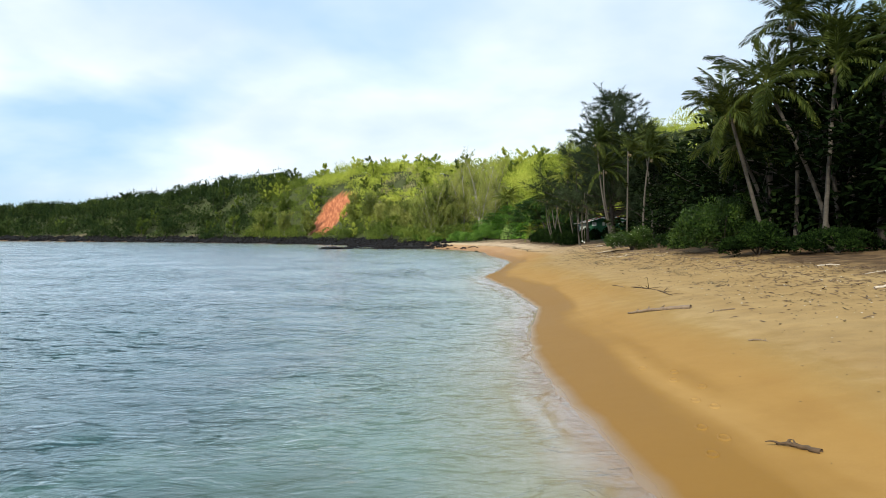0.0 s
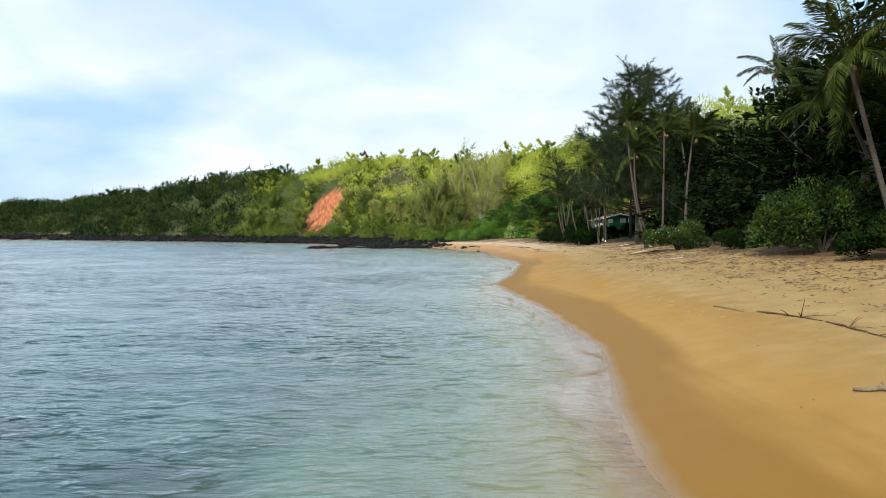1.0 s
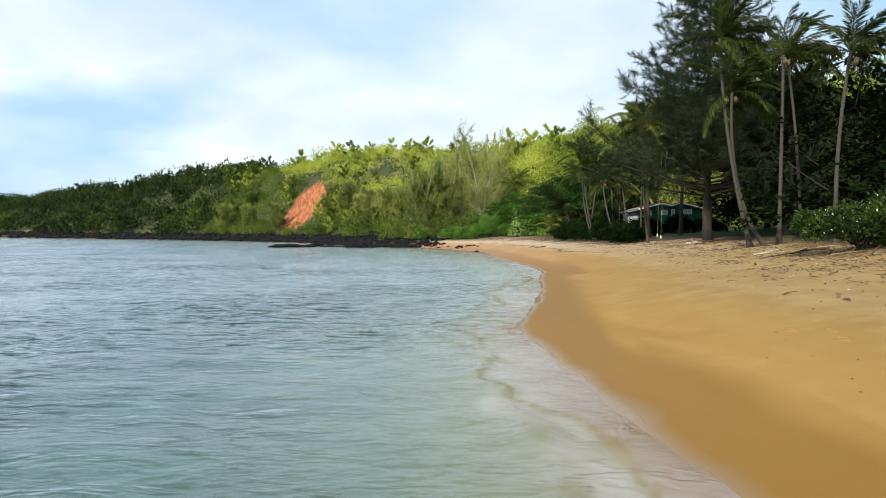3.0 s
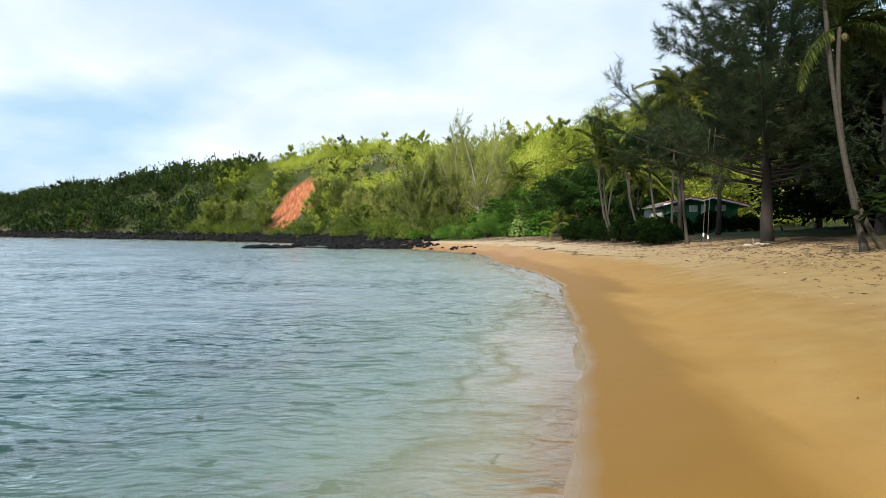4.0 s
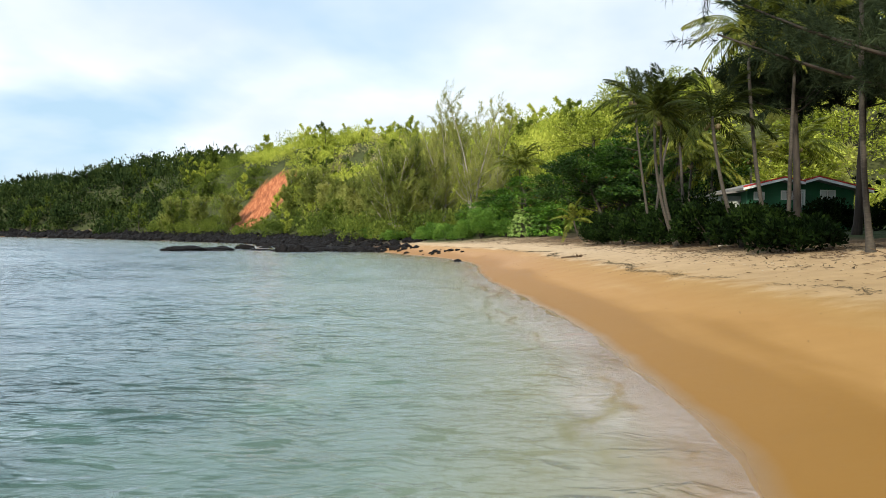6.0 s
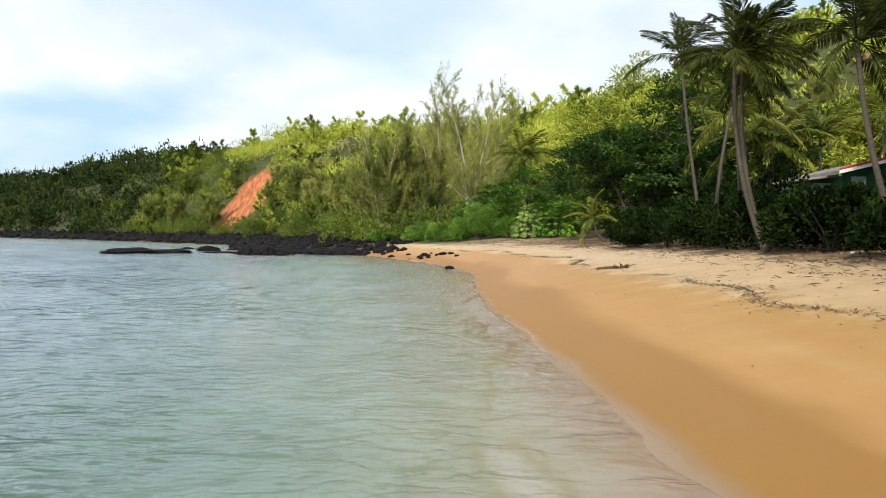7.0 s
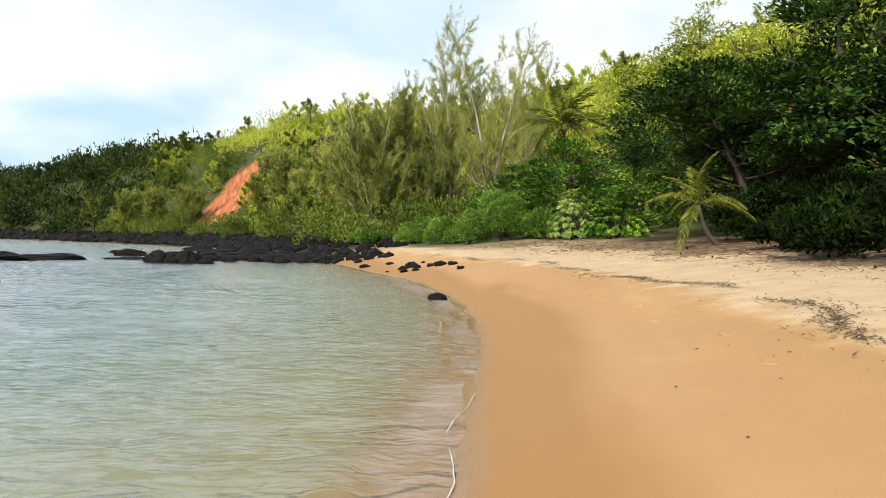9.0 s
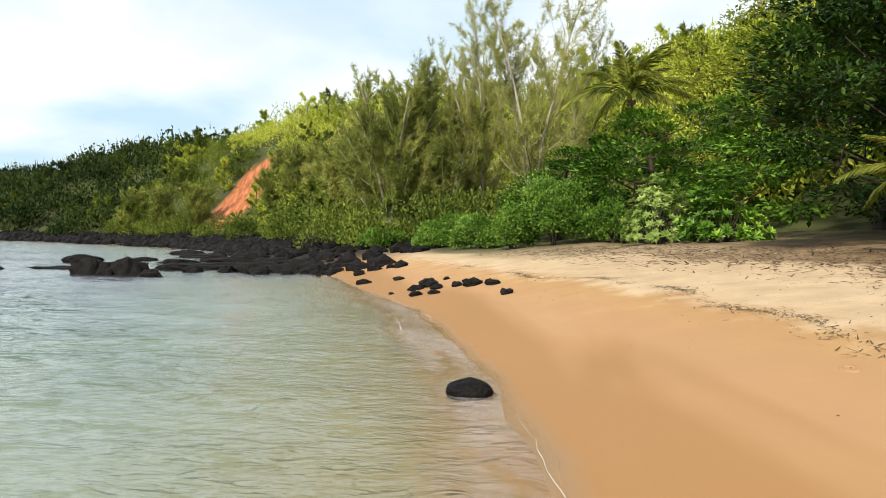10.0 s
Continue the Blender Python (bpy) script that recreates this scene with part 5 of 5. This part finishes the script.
# ---- house ----
def house():
    x0, x1, y0, y1, zf = 22.6, 31.6, 127.0, 131.6, 3.25
    top = thing("house", "small green wooden beach house with white trim and red roof edges", "house", (0, 0, 0))
    b = Bag()
    box(b, (24.2, y0, 2.3), (27.3, y1, 5.2))
    box(b, (27.3, y0 + 0.3, 2.3), (31.2, y1, 5.3))
    wall = child("wall", b.mesh("wall", MAT["green_wall"]), top)
    for xa, xb, yy in ((24.2, 27.3, y0), (27.3, 31.2, y0 + 0.3)):
        bd = Bag()
        box(bd, (xa, yy - 0.025, 0), (xb, yy - 0.003, 0.165))
        me = bd.mesh("board", MAT["green_wall"])
        for k in range(11):
            child("board", me, wall).location = (0, 0, zf + 0.18 * k)

    def gable(name, xa, xm, xb, za, zm, zb, yy):
        r = Bag()
        prof = [(xa, za), (xm, zm), (xb, zb)]
        v = []
        for yk in (yy - 0.9, y1 + 0.5):
            v += [(x, yk, z) for x, z in prof] + [(x, yk, z - 0.16) for x, z in prof]
        r.put(v, [(0, 1, 7, 6), (1, 2, 8, 7), (3, 9, 10, 4), (4, 10, 11, 5), (0, 3, 4, 1), (1, 4, 5, 2), (6, 7, 10, 9), (7, 8, 11, 10), (0, 6, 9, 3), (2, 5, 11, 8)])
        roof = child(name, r.mesh(name, MAT["roof"]), top)
        for label, mat, lo, hi, dy in (("red roof edge board", "red_roof", 0.0, 0.10, 0.04), ("white fascia board", "white_paint", -0.16, 0.0, 0.025)):
            t = Bag()
            vv = []
            for yk in (yy - 0.9 - dy, yy - 0.9):
                vv += [(x, yk, z + hi) for x, z in prof] + [(x, yk, z + lo) for x, z in prof]
            t.put(vv, [(0, 3, 4, 1), (1, 4, 5, 2), (6, 7, 10, 9), (7, 8, 11, 10), (0, 1, 7, 6), (1, 2, 8, 7), (3, 9, 10, 4), (4, 10, 11, 5), (0, 6, 9, 3), (2, 5, 11, 8)])
            child("fascia", t.mesh("fascia", MAT[mat]), roof, label)
    gable("roof", 23.6, 26.2, 27.5, 5.35, 6.0, 5.76, y0)
    gable("roof", 27.5, 28.5, 32.0, 5.80, 6.1, 5.3, y0 + 0.3)
    g = Bag()
    g.put([(24.2, y0 - 0.001, 5.2), (27.3, y0 - 0.001, 5.2), (27.3, y0 - 0.001, 5.6), (26.2, y0 - 0.001, 5.85), (24.2, y0 - 0.001, 5.32)], [(0, 1, 2, 3)], [(0, 3, 4)])
    g.put([(27.3, y0 + 0.3, 5.3), (31.2, y0 + 0.3, 5.3), (31.2, y0 + 0.3, 5.4), (28.5, y0 + 0.3, 5.95), (27.3, y0 + 0.3, 5.7)], [(0, 1, 2, 3)], [(0, 3, 4)])
    child("gable_wall", g.mesh("gable_wall", MAT["green_wall"]), top)
    an = Bag()
    box(an, (22.9, y0 + 1.0, 2.3), (24.2, y0 + 3.4, 4.9))
    child("annex", an.mesh("annex", MAT["grey_wall"]), top, "pale grey side room")
    ar = Bag()
    ar.put([(22.2, y0 + 0.3, 4.92), (24.2, y0 + 0.3, 5.16), (24.2, y0 + 3.8, 5.16), (22.2, y0 + 3.8, 4.92), (22.2, y0 + 0.3, 5.02), (24.2, y0 + 0.3, 5.26), (24.2, y0 + 3.8, 5.26), (22.2, y0 + 3.8, 5.02)],
           [(0, 3, 2, 1), (4, 5, 6, 7), (0, 1, 5, 4), (1, 2, 6, 5), (2, 3, 7, 6), (3, 0, 4, 7)])
    child("annex_roof", ar.mesh("annex_roof", MAT["roof"]), top, "low grey lean-to roof")
    for xa, xb, za, zb, yy in ((26.35, 27.15, 4.65, 5.25, y0), (29.0, 30.0, 4.75, 5.35, y0 + 0.3), (27.6, 28.05, 4.2, 5.35, y0 + 0.3), (24.6, 25.3, 4.6, 5.15, y0)):
        win = thing("window", "", "", (0, 0, 0))
        win.parent = top
        fr = Bag()
        w = 0.07
        for lo, hi in (((xa, za), (xb, za + w)), ((xa, zb - w), (xb, zb)), ((xa, za), (xa + w, zb)), ((xb - w, za), (xb, zb)), (((xa + xb) / 2 - w / 2, za), ((xa + xb) / 2 + w / 2, zb))):
            box(fr, (lo[0], yy - 0.07, lo[1]), (hi[0], yy - 0.02, hi[1]))
        child("frame", fr.mesh("frame", MAT["white_paint"]), win, "white window frame")
        for xc, xd in ((xa, (xa + xb) / 2), ((xa + xb) / 2, xb)):
            p = Bag()
            box(p, (xc + w, yy - 0.045, za + w), (xd - w, yy - 0.03, zb - w))
            child("pane", p.mesh("pane", MAT["glass"]), win)


house()


# ---- things on the sand ----
def swing():
    x, y = 17.8, 97.6
    z = ground_z(x, y)
    top = thing("rope_swing", "pair of weathered hanging ropes with pale knotted ends over sand", "rope swing", (x, y, z))
    for sx, low in ((-0.13, 0.22), (0.13, 0.08)):
        r = Bag()
        tube(r, curve((sx, 0, low), (sx * 1.3 + 0.4, 0.2, 7.0), (0, 0, 3), 12), np.full(12, 0.012), 5)
        child("rope", r.mesh("rope", MAT["rope"]), top)
        k = Bag()
        tube(k, [(sx, 0, low + 0.34), (sx * 1.1, 0, low + 0.42), (sx, 0, low + 0.50), (sx, 0, low + 0.58)], [0.02, 0.06, 0.05, 0.02], 7)
        child("knot", k.mesh("knot", MAT["white_paint"], True), top)
        e = Bag()
        for q in range(5):
            tube(e, [(sx, 0, low + 0.05), (sx + 0.03 * math.cos(q * 1.3), 0.03 * math.sin(q * 1.3), low - 0.06)], [0.008, 0.004], 4)
        child("frayed_end", e.mesh("frayed_end", MAT["rope"]), top)


swing()


def branch(name, label, a, b, radius, seed, mat="wood", forks=3, lift=0.05):
    """A dead branch that lies on the sand from a to b."""
    rng = np.random.default_rng(seed)
    z0 = ground_z(*a)
    top_z = ground_z(*b) - z0
    length = math.hypot(b[0] - a[0], b[1] - a[1])
    p0, p1 = np.array([0, 0, radius * 0.5]), np.array([b[0] - a[0], b[1] - a[1], top_z + radius * 0.5])
    path = curve(p0, p1, (p1 - p0) * 0.5 + np.array([0, 0.06 * length, lift]), 12) + rng.normal(0, radius * 0.2, (12, 3))
    bag = Bag()
    tube(bag, path, np.linspace(radius, radius * 0.35, 12) * rng.uniform(0.85, 1.15, 12), 8)
    for k in range(forks):
        f = rng.integers(4, 11)
        w = unit(np.append(rng.normal(size=2), 0.35)) * length * rng.uniform(0.12, 0.25) + (p1 - p0) * 0.12
        tube(bag, curve(path[f], path[f] + w, w * 0.5 + np.array([0, 0, 0.04]), 6), np.linspace(radius * 0.5, radius * 0.12, 6), 6)
    ob = new(name, bag.mesh(name, MAT[mat], True))
    ob.location = (a[0], a[1], z0)
    return tagged(ob, label, "driftwood")


branch("driftwood_branch", "forked brown driftwood branch lying on smooth sand", (7.35, 22.75), (5.85, 24.4), 0.072, 1)
branch("driftwood_branch", "thin brown stick lying on the sand", (8.15, 21.4), (7.3, 21.25), 0.018, 2, forks=1)
branch("driftwood_branch", "short knotted piece of driftwood on the sand", (4.72, 9.58), (4.42, 10.15), 0.036, 3, "twig", forks=7)
branch("driftwood_branch", "small forked twig on the sand", (6.62, 16.6), (6.86, 16.2), 0.018, 4, forks=2)
branch("driftwood_branch", "long thin curved stick on the sand", (7.84, 35.6), (8.0, 33.7), 0.018, 5, forks=1)
branch("driftwood_branch", "twisted dry root trailing over the sand", (8.2, 33.4), (8.5, 30.6), 0.028, 21, "twig", 4, 0.02)
branch("driftwood_branch", "twisted dry root trailing over the sand", (8.5, 30.4), (8.25, 27.7), 0.024, 22, "twig", 4, 0.02)
branch("driftwood_log", "short dark log lying on littered sand", (14.8, 45.9), (15.25, 45.35), 0.07, 23, "wood", 0, 0.0)
branch("driftwood_branch", "long dark root reaching over the sand from the shrubs", (17.4, 71.4), (13.2, 68.2), 0.055, 24, "twig", 3, 0.04)
branch("driftwood_branch", "dark fallen branch beneath the flowering shrub", (17.6, 64.2), (14.6, 63.6), 0.05, 25, "wood", 4, 0.05)
branch("driftwood_branch", "dark fallen branch at the foot of the ironwood", (21.4, 94.6), (18.2, 90.8), 0.07, 26, "twig", 5, 0.06)
branch("driftwood_log", "pale weathered driftwood log at the head of the beach", (18.95, 94.75), (19.8, 93.0), 0.11, 6, "pale_wood", 2)
branch("driftwood_branch", "dark tangled driftwood branch on open sand", (11.05, 118.5), (11.9, 117.3), 0.062, 7, "twig", 13, 0.03)
for k in range(34):
    rr = np.random.default_rng(700 + k)
    y = rr.uniform(20, 160)
    d = rr.uniform(8.5, 12.5)
    x = float(np.interp(y, SHORE[:23, 1], SHORE[:23, 0])) + d
    an, ln = rr.uniform(-0.6, 0.6), rr.uniform(0.5, 1.8)
    branch("driftwood_branch", "weathered stick at the head of the beach", (x, y), (x + ln * math.cos(an), y + ln * math.sin(an)), rr.uniform(0.015, 0.045), 800 + k, "wood" if k % 3 else "pale_wood", int(rr.integers(0, 3)))


def wrack(name, label, mat, seed, count, ylo, yhi, dlo, dhi, length, width, line=False):
    """Loose bits strewn on the sand, as one scatter."""
    rng = np.random.default_rng(seed)
    y = rng.uniform(ylo, yhi, count)
    if line:
        keep = 0.26 + 0.9 * bumps(y, y * 0.3, seed, 4, 0.9) > rng.random(count)
        y = y[keep]
        mid = (dlo + dhi) / 2 + 0.35 * np.sin(y * 0.35) + 0.2 * np.sin(y * 1.3)
        d = mid + rng.normal(0, (dhi - dlo) * 0.3, len(y)) * (0.4 + rng.random(len(y)) ** 3 * 2)
    else:
        d = dlo + (dhi - dlo) * rng.random(count) ** 0.7
    x = np.interp(y, SHORE[:23, 1], SHORE[:23, 0]) + d
    z = height(x, y) + 0.012
    n = len(x)
    a = rng.uniform(0, 6.28, n) if not line else rng.normal(1.4, 0.7, n)
    way = np.stack([np.cos(a), np.sin(a), rng.normal(0.04, 0.12, n)], 1)
    bag = Bag()
    s = rng.uniform(0.3, 1.3, n)[:, None] ** 1.4
    side = unit(np.cross(way, [0, 0, 1.0]))
    p = np.stack([x, y, z], 1)
    L, W = length * s, width * (0.5 + s)
    v = np.stack([p - side * W / 2, p + side * W / 2, p + way * L * 0.5 + np.array([0, 0, 1.0]) * W * 0.3, p + way * L + side * W * 0.3], 1).reshape(-1, 3)
    base = np.arange(n)[:, None] * 4
    bag.put(v, np.concatenate([base + np.array([0, 1, 2]), base + np.array([1, 3, 2]), base + np.array([0, 2, 3])]))
    tagged(new(name, bag.mesh(name, MAT[mat])), label, "debris", kind="stuff")


wrack("seaweed_line", "dark line of dried seaweed along the sand", "weed", 901, 11500, 92, 166, 4.45, 4.95, 0.15, 0.012, True)
wrack("seaweed_line", "broken line of dried seaweed and twigs", "weed", 902, 6200, 18, 110, 6.4, 8.4, 0.17, 0.024, True)
wrack("twig_litter", "twigs and dry leaves littering the upper beach", "twig", 903, 9000, 10, 168, 8.3, 14.0, 0.42, 0.036)
wrack("beach_twigs", "short dark twigs and pods scattered on open sand", "twig", 910, 1500, 12, 112, 5.0, 11.0, 0.24, 0.045)
wrack("root_litter", "brown twigs, roots and leaves under the trees", "twig", 906, 5200, 104, 170, 6.8, 12.5, 0.22, 0.022)
wrack("sand_specks", "small dark bits scattered over the sand", "weed", 904, 1600, 5, 160, 1.8, 8.0, 0.035, 0.018)
wrack("pale_shells", "pale shell and coral bits on the sand", "shell", 905, 1500, 10, 165, 5.5, 13.0, 0.05, 0.035)


def footprints():
    """Worn footprints: low rims of pushed-up sand along two trails."""
    rng = np.random.default_rng(940)
    bag = Bag()
    for a, b, n in (((4.35, 16.0), (4.0, 9.5), 9), ((7.0, 52.0), (7.6, 33.0), 26), ((9.6, 70.0), (8.2, 54.0), 16), ((9.4, 112.0), (10.6, 140.0), 12)):
        way = unit(np.array([b[0] - a[0], b[1] - a[1]]))
        turn = math.atan2(way[1], way[0])
        for k in range(n):
            f = (k + rng.normal(0, 0.12)) / n
            sd = 0.13 if k % 2 else -0.13
            x = a[0] + f * (b[0] - a[0]) - way[1] * sd + 0.3 * math.sin(f * 5)
            y = a[1] + f * (b[1] - a[1]) + way[0] * sd
            ang = np.arange(12) * np.pi / 6
            rings = []
            for rad, up in ((1.5, -0.01), (1.15, 0.018), (0.85, 0.012), (0.55, -0.008)):
                px, py = rad * 0.14 * np.cos(ang), rad * 0.065 * np.sin(ang)
                gx, gy = x + px * math.cos(turn) - py * math.sin(turn), y + px * math.sin(turn) + py * math.cos(turn)
                rings.append(np.stack([gx, gy, height(gx, gy) + up * rng.uniform(0.6, 1.3, 12)], 1))
            j = np.arange(12)
            quads = np.concatenate([np.stack([r * 12 + j, r * 12 + (j + 1) % 12, (r + 1) * 12 + (j + 1) % 12, (r + 1) * 12 + j], 1) for r in range(3)])
            bag.put(np.concatenate(rings), quads)
    me = bag.mesh("footprints", MAT["ground"], True)
    tagged(new("footprints", me), "worn footprints pressed into the damp sand", "footprints", kind="stuff")


footprints()


def foam_ribbon(name, seed, ylo, yhi, off, broken):
    """A thin wavering bead of white foam at the lip of the water, broken here and there."""
    y = np.arange(ylo, yhi, 0.05)
    wob = off + 0.16 * bumps(y, y * 0.3, seed, 4, 0.8, 0.55)
    x = np.interp(y, SHORE[:23, 1], SHORE[:23, 0]) + wob
    y = y + 0.10 * bumps(y * 1.7, y, seed + 1, 4, 2.0)
    z = np.maximum(height(x, y), 0.0) + 0.03
    on = smooth(broken - 0.15, broken + 0.15, bumps(y, y * 0.2, seed + 2, 4, 0.45))
    half = 0.008 * on * (0.5 + 0.5 * np.abs(bumps(y, y, seed + 3, 3, 5.0)))
    v = np.concatenate([np.stack([x - half, y, z], 1), np.stack([x, y, z + half * 0.7], 1), np.stack([x + half, y, z], 1)])
    n = len(y)
    i = np.arange(n - 1)[on[:-1] > 0.02]
    quads = np.concatenate([np.stack([i, i + n, i + n + 1, i + 1], 1), np.stack([i + n, i + 2 * n, i + 2 * n + 1, i + n + 1], 1)])
    tagged(new(name, make_mesh(name, v, quads, MAT["foam"], True)), "thin bead of white foam along the water's lip", "foam", kind="stuff")


foam_ribbon("foam", 961, 104, 158, 0.02, 0.2)
foam_ribbon("foam", 965, 100, 150, -0.75, 0.3)
